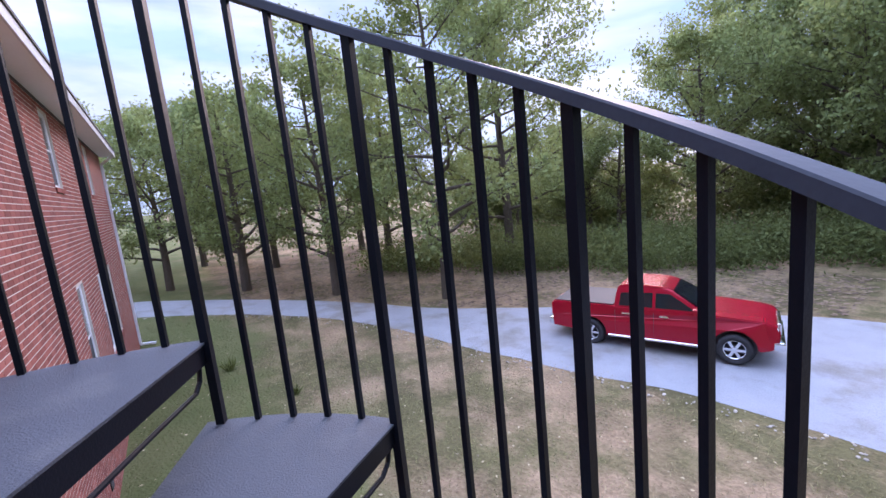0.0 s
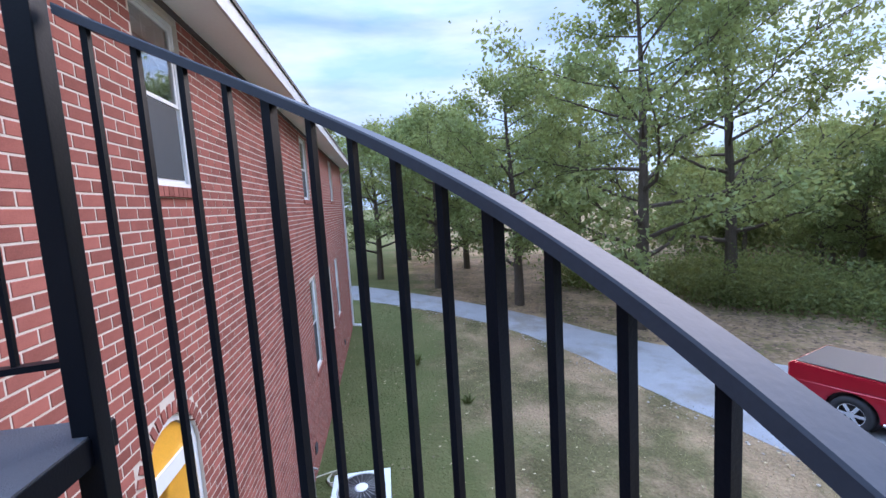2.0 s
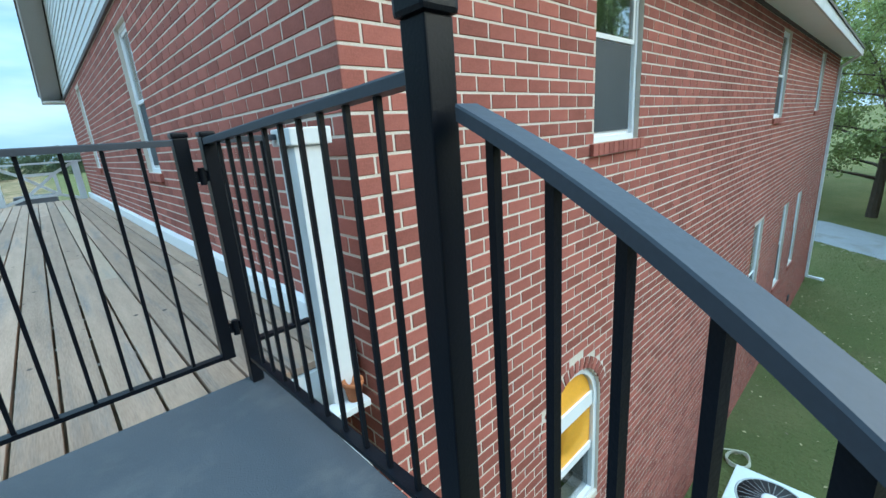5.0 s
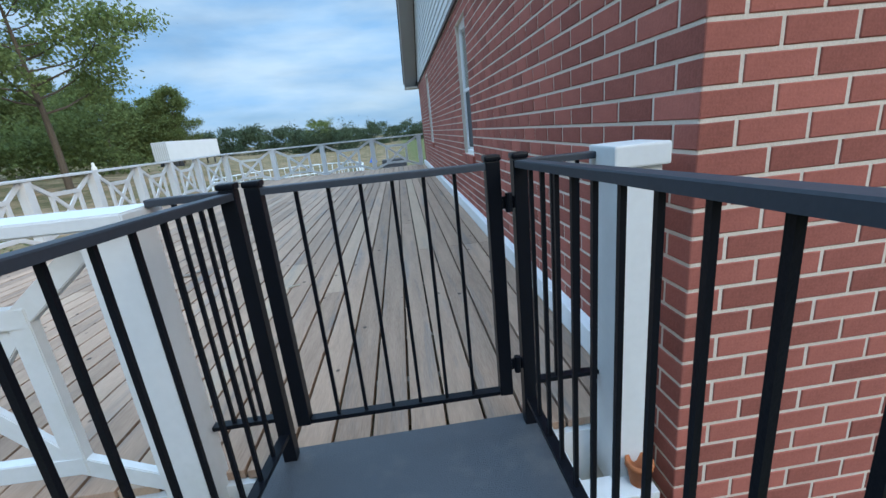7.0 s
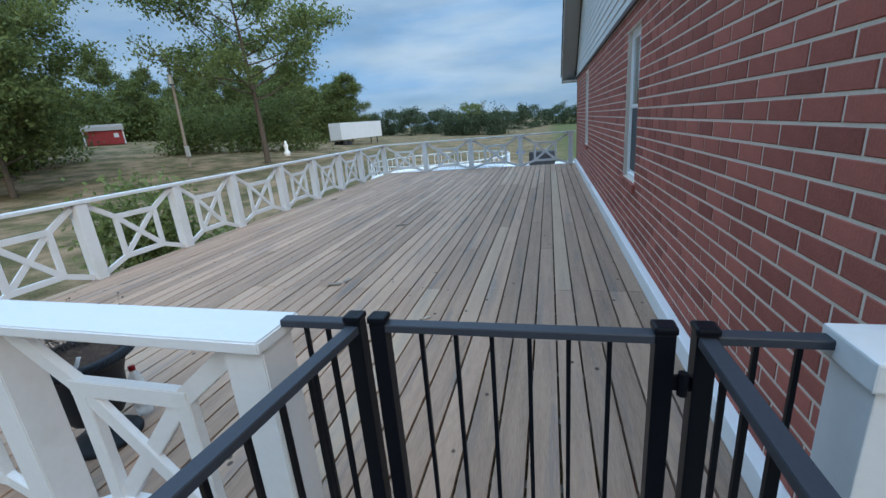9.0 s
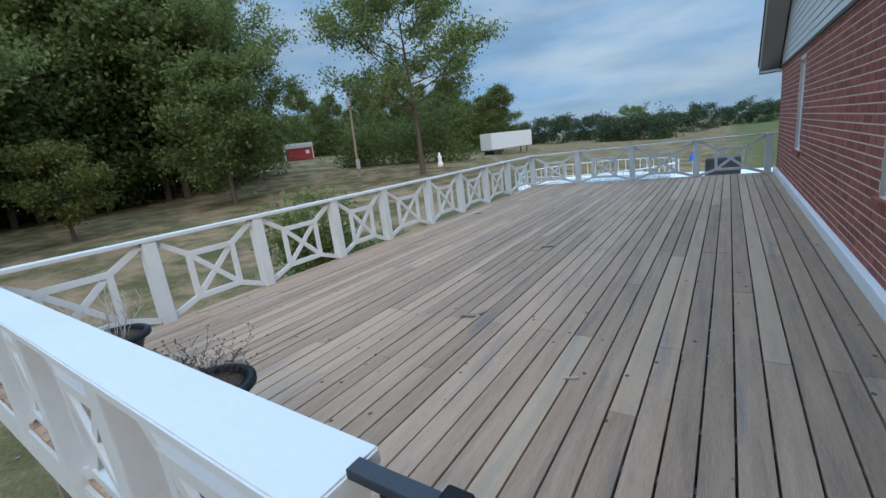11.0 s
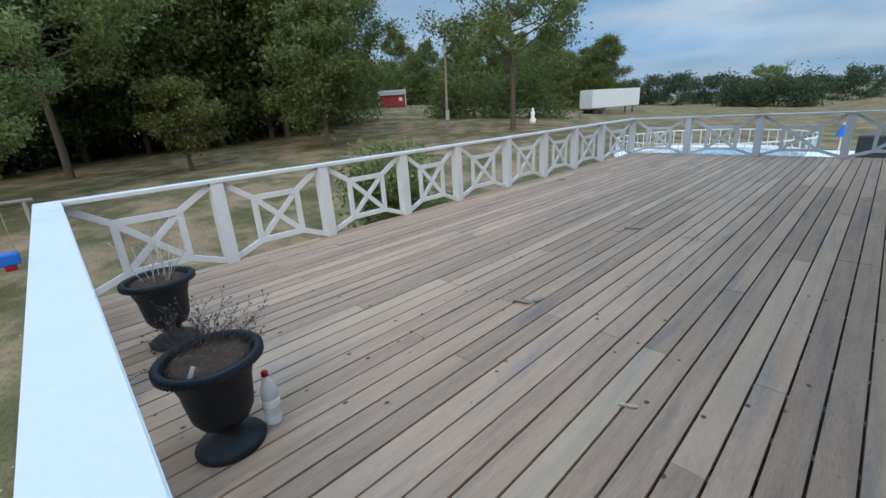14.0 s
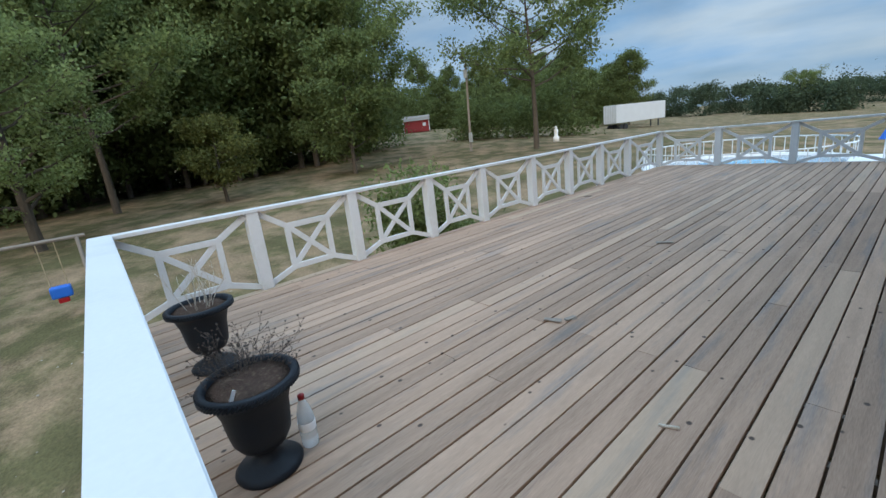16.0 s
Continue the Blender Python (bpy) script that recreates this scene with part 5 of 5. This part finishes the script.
SPOTS_OAK = [(0, 19.9, -8.6, 0.92, 20), (1, 14.6, -12.2, 1.0, 140), (2, 25.5, -5.0, 1.0, 250), (0, 29.5, -1.2, 0.85, 100), (1, 18.5, -20.0, 1.12, 60), (2, 33.5, -8.5, 1.0, 310), (1, 38, 3.5, 0.9, 10), (0, 41, -4, 1.0, 200), (2, 31, 4.5, 0.8, 80), (0, 47, 6, 1.0, 33), (1, 52, -8, 1.1, 77), (0, 26, -15, 1.05, 200), (2, 36, -17, 1.1, 30)]
done = set()
for k, x, y, s, a in SPOTS_OAK:
    if k in done:
        c = plant(OAK[k], x, y, 1.0, a)
        c.scale = (s, s, s)
    else:
        stand(OAK[k], x, y, s, a)
        done.add(k)

wrng = random.Random(5)
wood_spots = []
# wood behind the driveway and truck
for i in range(34):
    t = i / 33
    x = 40 - 62 * t + wrng.uniform(-2, 2)
    y = -27 - 5 * math.sin(3 * t) - wrng.uniform(0, 14) + 3 * (1 - t)
    wood_spots.append((x, y))
# wood beyond the yard
for i in range(34):
    t = i / 33
    a = radians(-122 + 60 * t)
    rr = 44 + wrng.uniform(0, 14) + 10 * t * t
    wood_spots.append((rr * math.sin(a), rr * math.cos(a)))
for i, (x, y) in enumerate(wood_spots):
    k, s, a = i % 3, wrng.uniform(0.8, 1.15) * ((0.62 if x > 17 else 1.15) if i < 34 else 1.35), wrng.uniform(0, 360)
    if i < 34:
        c = plant(OAK[k], x, y, 1.0, a)
        c.scale = (s, s, s * 1.12)
    elif i < 37:
        stand(WOOD[k], x, y, s, a)
    else:
        c = plant(WOOD[k], x, y, 1.0, a)
        c.scale = (s, s, s)
stand(SPARSE, -28.0, 36.5, 1.1, 30)
stand(GOLD, -34.5, 8.2, 1.08, 0)
c = plant(WOOD[2], -36.0, 19.8, 1.0, 130)
c.scale = (0.85, 0.85, 0.82)
c = plant(OAK[2], -29.5, -1.9, 1.0, 150)
c.scale = (0.9, 0.9, 0.95)
for x, y, s, a in ((-40, 2, 1.0, 90), (-46, 26, 1.1, 270)):
    c = plant(SPARSE, x, y, 1.0, a)
    c.scale = (s, s, s)

for i in range(34):
    a = radians(-68 + 42 * i / 33)
    rr = 98 + wrng.uniform(0, 24)
    c = plant(WOOD[i % 3], rr * math.sin(a), rr * math.cos(a), 1.0, wrng.uniform(0, 360))
    s = wrng.uniform(0.6, 0.95)
    c.scale = (s, s, s)

# undergrowth of the woods and far treeline: leaf clumps without number
def thicket(name, spots, per, spread, size, label, leaf, rise):
    r2 = random.Random(len(spots))
    tips = []
    for x, y in spots:
        top = rise * r2.uniform(0.45, 1.5)
        tips += [(x, y, ground_z(x, y) + r2.uniform(0.2, top)) for _ in range(4)]
    v, f = leaf_cloud(tips, per, spread, size, r2, 0.9)
    return tagged(new(name, raw(name, v, f, leaf)), label, "undergrowth", kind="stuff")


thicket("woodland_undergrowth", [(x + wrng.uniform(-3.5, 3.5), y - 4 + wrng.uniform(-6.0, 4.5)) for x, y in wood_spots[:34] for _ in range(4)], 130, 1.15, 0.2, "dark green undergrowth along the wood's edge", M_LEAF_DARK, 4.0)
thicket("woodland_undergrowth", [(x * (1 + wrng.uniform(0.0, 0.22)) + wrng.uniform(-2, 2), y * (1 + wrng.uniform(0, 0.22)) + wrng.uniform(-2, 2)) for x, y in wood_spots[34:] for _ in range(5)], 130, 1.2, 0.25, "dark green undergrowth in the shade of the trees", M_LEAF_DARK, 7.5)
edge = []
for p in far_edge:
    if -12 < p.x < 24:
        for _ in range(4):
            edge.append((p.x + wrng.uniform(-1.5, 1.5) + 2.0, p.y - 7.5 - wrng.uniform(0, 8)))
thicket("woodland_edge_bushes", edge, 210, 0.75, 0.085, "low green bushes along the edge of the wood", M_LEAF_DARK, 0.75)
far = []
for i in range(240):
    a = radians(-75 + 95 * i / 239)
    rr = 190 + 60 * noise.noise((i * 0.13, 0, 0)) + 90 * max(0, (i - 150) / 90)
    far.append((rr * math.sin(a), rr * math.cos(a)))
r3, tips = random.Random(8), []
for i, (x, y) in enumerate(far):
    top = (12.5 - 5.0 * min(1.0, i / 150)) * (1.0 + 0.9 * noise.noise((i * 0.31, 4.0, 0.0)))
    for _ in range(9):
        k = r3.uniform(0.99, 1.03)
        tips.append((x * k + r3.uniform(-2.2, 2.2), y * k + r3.uniform(-2, 2), ground_z(x, y) + top * (1 - r3.random() ** 2)))
v, f = leaf_cloud(tips, 110, 0.95, 0.3, r3, 0.7)
tagged(new("far_treeline", raw("far_treeline", v, f, M_LEAF_FAR)), "distant green treeline beyond the field", "trees", kind="stuff")
thicket("far_bushes", [(-26 + wrng.uniform(-9, 9), 150 + wrng.uniform(-5, 5)) for _ in range(22)], 150, 1.5, 0.3, "far dark bushes in the field", M_LEAF_FAR, 5.2)
thicket("cedar_thicket", [(-62 * math.sin(radians(a)) + wrng.uniform(-1.5, 1.5), 62 * math.cos(radians(a)) + wrng.uniform(-1.5, 1.5)) for a in [k for k in range(32, 48)] + [56, 57, 58, 59, 60, 61]], 170, 1.25, 0.2, "dense dark cedars below the elm tree", M_LEAF_DARK, 5.0)
thicket("shrub", [(-8.6 + wrng.uniform(-0.5, 0.6), 6.3 + wrng.uniform(-1.2, 1.2)) for _ in range(34)], 150, 0.24, 0.06, "tall green shrubs growing beyond the deck railing", M_LEAF_ELM, 2.45)
thicket("far_woods", [((98 + wrng.uniform(0, 9)) * math.sin(radians(-a / 2)), (98 + wrng.uniform(0, 9)) * math.cos(radians(-a / 2))) for a in range(56, 132)], 170, 1.7, 0.26, "dark green woods behind the shed", M_LEAF_DARK, 7.0)
c = plant(SPARSE, -27, 152, 1.0, 70)
c.scale = (0.62, 0.62, 0.62)

# ---------------------------------------------------------------- yard and field
def shed():
    t = thing("garden_shed", (0, 0, 0), "red wooden shed with white trim and low roof", "shed")
    bm = B()
    box(bm, -2.4, 2.4, -1.5, 1.5, 0, 2.1)
    part("walls", bm, M_BARN, t, "red siding")
    bm = B()
    prof = [(-1.75, 2.05), (-1.2, 2.6), (0, 3.0), (1.2, 2.6), (1.75, 2.05)]
    va = [[bm.verts.new((s * 2.6, y, z)) for y, z in prof] for s in (-1, 1)]
    for i in range(4):
        bm.faces.new((va[0][i], va[0][i + 1], va[1][i + 1], va[1][i]))
    bm.faces.new(va[0])
    bm.faces.new(va[1])
    part("roof", bm, M_OLDWOOD, t, "pale weathered roof")
    for x in (-2.4, 2.4):
        bm = B()
        box(bm, x - 0.08, x + 0.08, -1.56, -1.44, 0, 2.1)
        part("trim", bm, M_WHITE, t, "white corner board")
    bm = B()
    box(bm, -0.7, 0.7, -1.54, -1.49, 0.1, 2.0)
    part("door", bm, M_BARN, t, "red double door")
    bm = B()
    box(bm, 1.2, 1.8, -1.54, -1.49, 1.0, 1.6)
    part("window", bm, M_WHITE, t, "white-framed window")
    return t


sh = shed()
sh.matrix_basis = pose(-66.5, 51.5, ground_z(-66.5, 51.5) - 0.05, 0, 0, 50)

tl = thing("semi_trailer", (0, 0, 0), "white box trailer parked in the field", "trailer")
bm = B()
box(bm, -7.0, 5.5, -1.25, 1.25, 1.2, 4.05, 0.03)
part("box", bm, M_TRAILER, tl, "dull white box body")
for k in range(8):
    bm = B()
    box(bm, -7.06, -7.0, -1.2 + k * 0.34, -1.12 + k * 0.34, 1.25, 4.0)
    part("rib", bm, M_AC, tl, "grey end rib")
for x in (-5.8, -4.6):
    for s in (-1, 1):
        bm = B()
        tube(bm, (x, s * 0.85, 0.5), (x, s * 1.2, 0.5), 0.5, n=20)
        part("wheel", bm, M_TYRE, tl, "black trailer wheels")
for y in (-0.8, 0.65):
    bm = B()
    box(bm, 4.3, 4.5, y, y + 0.15, 0, 1.2)
    part("support_leg", bm, M_DARK_PLASTIC, tl, "dark support leg")
tl.matrix_basis = pose(-35.2, 75, ground_z(-35.2, 75) - 0.05, 0, 0, 78)

up = thing("utility_pole", (-35, 34, ground_z(-35, 34)), "grey wooden utility pole with meter box", "utility pole")
pz = ground_z(-35, 34)
bm = B()
tube(bm, (-35, 34, pz - 0.3), (-34.6, 34, pz + 10.0), 0.15, 0.10, 12)
part("pole", bm, M_OLDWOOD, up, "grey weathered pole")
bm = B()
tube(bm, (-34.55, 33.75, pz + 7.6), (-34.55, 33.75, pz + 8.4), 0.22, n=14)
part("transformer", bm, M_AC, up, "grey transformer can")
bm = B()
box(bm, -34.75, -34.35, 33.6, 33.8, pz + 1.0, pz + 2.0, 0.02)
part("meter_box", bm, M_AC, up, "grey meter box")
for px, py in ((-83, 225), (-78, 226)):
    ob = thing("utility_pole", (px, py, ground_z(px, py)), "distant grey utility pole above the field", "utility pole", "far poles")
    bm = B()
    tube(bm, (px, py, ground_z(px, py) - 0.3), (px, py, ground_z(px, py) + 12), 0.25, 0.18, 8)
    part("pole", bm, M_OLDWOOD, ob)

# swing set
sz = ground_z(-17.5, -1.0)
sw = thing("swing_set", (-17.5, -1.4, sz), "old timber swing set with blue plastic seat", "swing set")
for y in (-4.4, -0.2):
    for dx in (-0.9, 0.9):
        bm = B()
        tube(bm, (-17.5 + dx, y, ground_z(-17.5 + dx, y) - 0.1), (-17.5, y, sz + 2.3), 0.05, n=8)
        part("leg", bm, M_OLDWOOD, sw, "timber leg")
bm = B()
tube(bm, (-17.5, -4.6, sz + 2.3), (-17.5, 0.0, sz + 2.3), 0.055, n=8)
part("crossbar", bm, M_OLDWOOD, sw, "timber crossbar")
for y in (-1.13, -0.73):
    bm = B()
    tube(bm, (-17.5, y, sz + 0.75), (-17.5, y, sz + 2.28), 0.015, n=5)
    part("rope", bm, M_LITTER, sw, "yellow rope")
bm = B()
box(bm, -17.68, -17.32, -1.18, -0.68, sz + 0.62, sz + 0.95, 0.05)
part("seat", bm, M_BLUE, sw, "blue bucket seat")
bm = B()
box(bm, -17.64, -17.36, -1.06, -0.80, sz + 0.46, sz + 0.615, 0.03)
part("seat_base", bm, M_REDCAP, sw, "red seat base")

# above-ground pool with white fence beyond the deck
pl_z = ground_z(-6, 24)
pool = thing("swimming_pool", (-6, 24, pl_z), "above-ground pool with white railing and blue water", "swimming pool")
PW = -0.95
bm = B()
lathe(bm, [(3.9, 0), (3.9, PW - pl_z), (4.15, PW - pl_z + 0.02), (4.15, PW - pl_z + 0.06), (3.75, PW - pl_z + 0.06), (3.75, 0.2)], 48, (-7.0, 23.6, pl_z - 0.4))
part("wall", bm, M_VINYL, pool, "white pool wall", True)
bm = B()
lathe(bm, [(3.72, 0.0), (2.0, 0.002), (0.01, 0.003)], 48, (-7.0, 23.6, PW - 0.46))
part("water", bm, M_WATER, pool, "blue water", True)
for k in range(56):
    a = 2 * math.pi * k / 56
    bm = B()
    x, y = -7.0 + 4.05 * math.cos(a), 23.6 + 4.05 * math.sin(a)
    tube(bm, (x, y, PW - 0.36), (x, y, PW + 0.45), 0.02, n=5)
    part("picket", bm, M_VINYL, pool)
bm = B()
lathe(bm, [(4.02, 0.42), (4.08, 0.42), (4.08, 0.47), (4.02, 0.47)], 48, (-7.0, 23.6, PW), True)
part("fence_rail", bm, M_VINYL, pool, "white fence rail", True)
pd = thing("pool_deck", (-2.5, 21, ground_z(-2, 21)), "white pool deck with pale boards", "deck")
bm = B()
box(bm, -3.2, 1.2, 17.6, 24.2, -1.28, -1.16)
part("boards", bm, M_VINYL, pd)
for x in (-3.1, -1.0, 1.1):
    for y in (17.7, 21, 24.1):
        bm = B()
        box(bm, x - 0.07, x + 0.07, y - 0.07, y + 0.07, ground_z(x, y) - 0.1, -1.281)
        part("leg", bm, M_WHITE, pd)
fl = thing("pool_float", (-6.4, 18.6, -1.0), "teal plastic pool float", "float")
bm = B()
box(bm, -7.3, -5.2, 18.0, 18.7, ground_z(-6.2, 18.3) + 0.02, ground_z(-6.2, 18.3) + 1.2, 0.1)
part("body", bm, M_TEAL, fl)
um = thing("patio_umbrella", (-2.2, 21.5, -1.16), "folded blue patio umbrella on the pool deck", "umbrella")
bm = B()
tube(bm, (-2.2, 21.5, -1.16), (-2.2, 21.5, 0.12), 0.025, n=8)
part("pole", bm, M_VINYL, um)
bm = B()
for k in range(10):
    a0, a1 = 2 * math.pi * k / 10, 2 * math.pi * (k + 1) / 10
    v = [bm.verts.new(p) for p in ((-2.2, 21.5, 0.1), (-2.2 + 0.2 * math.cos(a0), 21.5 + 0.2 * math.sin(a0), -0.35), (-2.2 + 0.2 * math.cos(a1), 21.5 + 0.2 * math.sin(a1), -0.35))]
    bm.faces.new(v)
part("canopy", bm, M_BLUE, um, "blue cloth canopy")
gr = thing("grill", (-1.1, 20.2, -1.16), "black covered grill on the pool deck", "grill")
bm = B()
box(bm, -1.7, -0.5, 19.9, 20.5, -1.158, -0.2, 0.08)
part("cover", bm, M_DARK_PLASTIC, gr)
stt = ground_z(-30, 43)
bm = B()
lathe(bm, [(0.35, 0), (0.35, 0.5), (0.2, 0.6), (0.22, 1.0), (0.26, 1.25), (0.12, 1.4), (0.14, 1.55), (0.1, 1.7), (0.01, 1.74)], 16, (0, 0, 0))
ob = part("garden_statue", bm, M_SOFFIT, smooth=True)
ob.matrix_basis = pose(-30, 43, stt)
tagged(ob, "white garden statue on the lawn", "statue")


# ---------------------------------------------------------------- loose cover of the ground
def strewn(name, n, box_, size, label, category, material, upright, seed, past=None):
    r2 = np.random.RandomState(seed)
    x, y = r2.uniform(box_[0], box_[1], n), r2.uniform(box_[2], box_[3], n)
    verts, faces = [], []
    for i in range(n):
        if past and y[i] > np.interp(x[i], past[0], past[1]):
            continue
        z = ground_z(x[i], y[i])
        a, s = r2.uniform(0, 6.283), size * r2.uniform(0.5, 1.4)
        dx, dy = math.cos(a) * s, math.sin(a) * s
        k = len(verts)
        if upright:
            lx, ly = r2.uniform(-1.1, 1.1, 2) * s
            verts += [(x[i] - dx * 0.12, y[i] - dy * 0.12, z - 0.01), (x[i] + dx * 0.12, y[i] + dy * 0.12, z - 0.01), (x[i] + lx, y[i] + ly, z + s)]
            faces.append((k, k + 1, k + 2))
        else:
            verts += [(x[i] - dx, y[i] - dy, z + 0.012), (x[i] + dy * 0.6, y[i] - dx * 0.6, z + 0.02), (x[i] + dx, y[i] + dy, z + 0.014), (x[i] - dy * 0.6, y[i] + dx * 0.6, z + 0.02)]
            faces.append((k, k + 1, k + 2, k + 3))
    return tagged(new(name, raw(name, verts, faces, material)), label, category, kind="stuff")


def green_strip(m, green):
    """Greener grass along the foot of the side wall, with a ragged edge."""
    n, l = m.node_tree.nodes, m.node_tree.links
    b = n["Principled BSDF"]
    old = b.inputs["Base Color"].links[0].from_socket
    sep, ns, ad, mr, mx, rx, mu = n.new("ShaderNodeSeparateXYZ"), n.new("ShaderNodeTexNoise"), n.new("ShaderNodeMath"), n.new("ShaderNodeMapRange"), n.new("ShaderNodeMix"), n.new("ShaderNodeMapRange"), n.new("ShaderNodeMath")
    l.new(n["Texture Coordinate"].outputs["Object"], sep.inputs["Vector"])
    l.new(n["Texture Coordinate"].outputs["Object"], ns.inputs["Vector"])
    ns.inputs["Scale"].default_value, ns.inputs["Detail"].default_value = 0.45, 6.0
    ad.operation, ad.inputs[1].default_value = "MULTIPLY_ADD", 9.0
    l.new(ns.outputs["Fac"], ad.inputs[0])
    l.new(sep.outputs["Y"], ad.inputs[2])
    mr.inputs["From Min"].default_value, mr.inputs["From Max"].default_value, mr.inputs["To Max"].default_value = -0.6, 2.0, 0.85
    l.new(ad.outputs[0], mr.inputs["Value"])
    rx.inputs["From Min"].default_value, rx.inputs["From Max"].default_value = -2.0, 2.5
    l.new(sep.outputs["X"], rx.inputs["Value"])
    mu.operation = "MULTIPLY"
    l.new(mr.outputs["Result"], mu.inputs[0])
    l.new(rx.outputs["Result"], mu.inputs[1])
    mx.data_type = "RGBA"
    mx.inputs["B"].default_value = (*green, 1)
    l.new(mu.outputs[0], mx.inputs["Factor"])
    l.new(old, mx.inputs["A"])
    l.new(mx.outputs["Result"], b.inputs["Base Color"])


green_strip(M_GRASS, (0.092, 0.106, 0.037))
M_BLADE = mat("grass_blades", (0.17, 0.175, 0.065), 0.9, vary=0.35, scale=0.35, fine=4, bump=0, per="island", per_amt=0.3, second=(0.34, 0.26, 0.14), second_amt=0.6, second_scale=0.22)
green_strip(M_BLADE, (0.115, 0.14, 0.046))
strewn("grass", 60000, (-9, 22, -10.5, -0.1), 0.05, "short dry lawn grass", "grass", M_BLADE, True, 3)
def pebbles(name, spots, size, label, seed):
    r2 = random.Random(seed)
    ico = B()
    bmesh.ops.create_icosphere(ico, subdivisions=1, radius=1.0)
    base_v, base_f = [v.co.copy() for v in ico.verts], [tuple(v.index for v in f.verts) for f in ico.faces]
    ico.free()
    verts, faces = [], []
    for x, y in spots:
        s = size * r2.uniform(0.4, 1.5)
        k = len(verts)
        verts += [(x + v.x * s * r2.uniform(0.7, 1.2), y + v.y * s * r2.uniform(0.7, 1.2), ground_z(x, y) + 0.02 + v.z * s * 0.45) for v in base_v]
        faces += [tuple(i + k for i in f) for f in base_f]
    return tagged(new(name, raw(name, verts, faces, M_STONE)), label, "stones", kind="stuff")


srng = random.Random(12)
pebbles("stones", [(p.x + srng.gauss(0, 0.15), p.y + abs(srng.gauss(0, 0.35))) for p in near_edge if -8 < p.x < 24 for _ in range(9)], 0.03, "pale stones spilled along the driveway edge", 6)
pebbles("stones", [(srng.uniform(-16, -6.8), srng.uniform(-6, 3)) for _ in range(130)], 0.028, "pale stones lying on bare earth", 8)
strewn("leaf_litter", 26000, (2, 40, -25, -4), 0.11, "brown leaf litter under the trees", "leaves", M_BROWN_LITTER, False, 9, ([p.x for p in far_edge], [p.y - 0.3 for p in far_edge]))
strewn("leaf_litter", 1600, (-9, 22, -10.5, -0.1), 0.035, "fallen tan leaves on the lawn", "leaves", M_LITTER, False, 4)


# ---------------------------------------------------------------- bricks, planks and other pieces
def brick_mesh(name, length, put, material):
    """One brick with worn edges: length along the wall, front a little proud of the joints."""
    h, e = COURSE - JOINT, 0.003
    us, zs = (0, length), (0, h)
    v = [put(u, 0.02, z) for z in zs for u in us] + [put(u, 0.001, z) for z in zs for u in us]
    v += [put(u, -0.0012, z) for z in (e, h - e) for u in (e, length - e)]
    f = [(0, 1, 5, 4), (1, 3, 7, 5), (3, 2, 6, 7), (2, 0, 4, 6), (4, 5, 9, 8), (5, 7, 11, 9), (7, 6, 10, 11), (6, 4, 8, 10), (8, 9, 11, 10)]
    return v, f


def lay(wall, length, windows, arch, put, near, start):
    """Lays the courses of a wall: bricks within the near stretch are parts, the rest one mesh."""
    rest_v, rest_f, shared, count = [], [], {}, 0
    rows = int((SOFFIT_Z + 0.05 - WALL_BOTTOM) / COURSE)
    for r in range(rows):
        z = SOFFIT_Z + 0.03 - COURSE * (r + 1)
        cut = sorted(gaps(z, z + COURSE, windows, arch))
        u = start if r % 2 else 0.0
        ends = []
        first = 0.103 if r % 2 == 0 else BRICK_L - 0.006
        a = 0.0
        ends.append((0.0, first))
        a = first + JOINT
        while a < length:
            ends.append((a, min(a + BRICK_L - JOINT, length)))
            a += BRICK_L
        for a, b in ends:
            pieces = [(a, b)]
            for g0, g1 in cut:
                nxt = []
                for p, q in pieces:
                    if q <= g0 or p >= g1:
                        nxt.append((p, q))
                    else:
                        if g0 - p > 0.02:
                            nxt.append((p, g0 - 0.003))
                        if q - g1 > 0.02:
                            nxt.append((g1 + 0.003, q))
                pieces = nxt
            for p, q in pieces:
                L = round(q - p, 3)
                if L < 0.02:
                    continue
                if near(p, z) and count < 300:
                    if L not in shared:
                        v, f = brick_mesh("brick", L, put, M_BRICK_PIECE)
                        shared[L] = raw("brick", v, f, M_BRICK_PIECE)
                    ob = new("brick", shared[L])
                    ob.parent = wall
                    ob.matrix_basis = Matrix.Translation(put(p, 0.0003 * rng.uniform(-1, 1), z))
                    count += 1
                else:
                    v, f = brick_mesh("", L, put, None)
                    o = put(p, 0.0003 * rng.uniform(-1, 1), z)
                    k = len(rest_v)
                    rest_v += [(x + o[0], y + o[1], zz + o[2]) for x, y, zz in v]
                    rest_f += [tuple(i + k for i in ff) for ff in f]
    ob = new("brickwork", raw("brickwork", rest_v, rest_f, M_BRICK))
    ob.parent = wall
    tagged(ob, "red bricks laid in running bond", "", "", "stuff")


lay(wall_side, HOUSE_X, SIDE_WINDOWS, True, side_put, lambda u, z: u < 1.5 and -0.9 < z < 1.75, 0.1)
lay(wall_deck, HOUSE_Y, DECK_WINDOWS, False, deck_put, lambda u, z: u < 2.2 and 0.1 < z < 2.0, 0.1)

# ring of bricks over the arched window
for k in range(19):
    a = math.pi * (k + 0.5) / 19
    bm = B()
    beam(bm, (ARCH_X + (ARCH_R + 0.003) * math.cos(a), 0.022, ARCH_SPRING + (ARCH_R + 0.003) * math.sin(a)), (ARCH_X + (ARCH_R + 0.1) * math.cos(a), 0.022, ARCH_SPRING + (ARCH_R + 0.1) * math.sin(a)), 0.056, 0.056, (0, 1, 0), 0.003)
    part("brick", bm, M_BRICK_PIECE, wall_side)
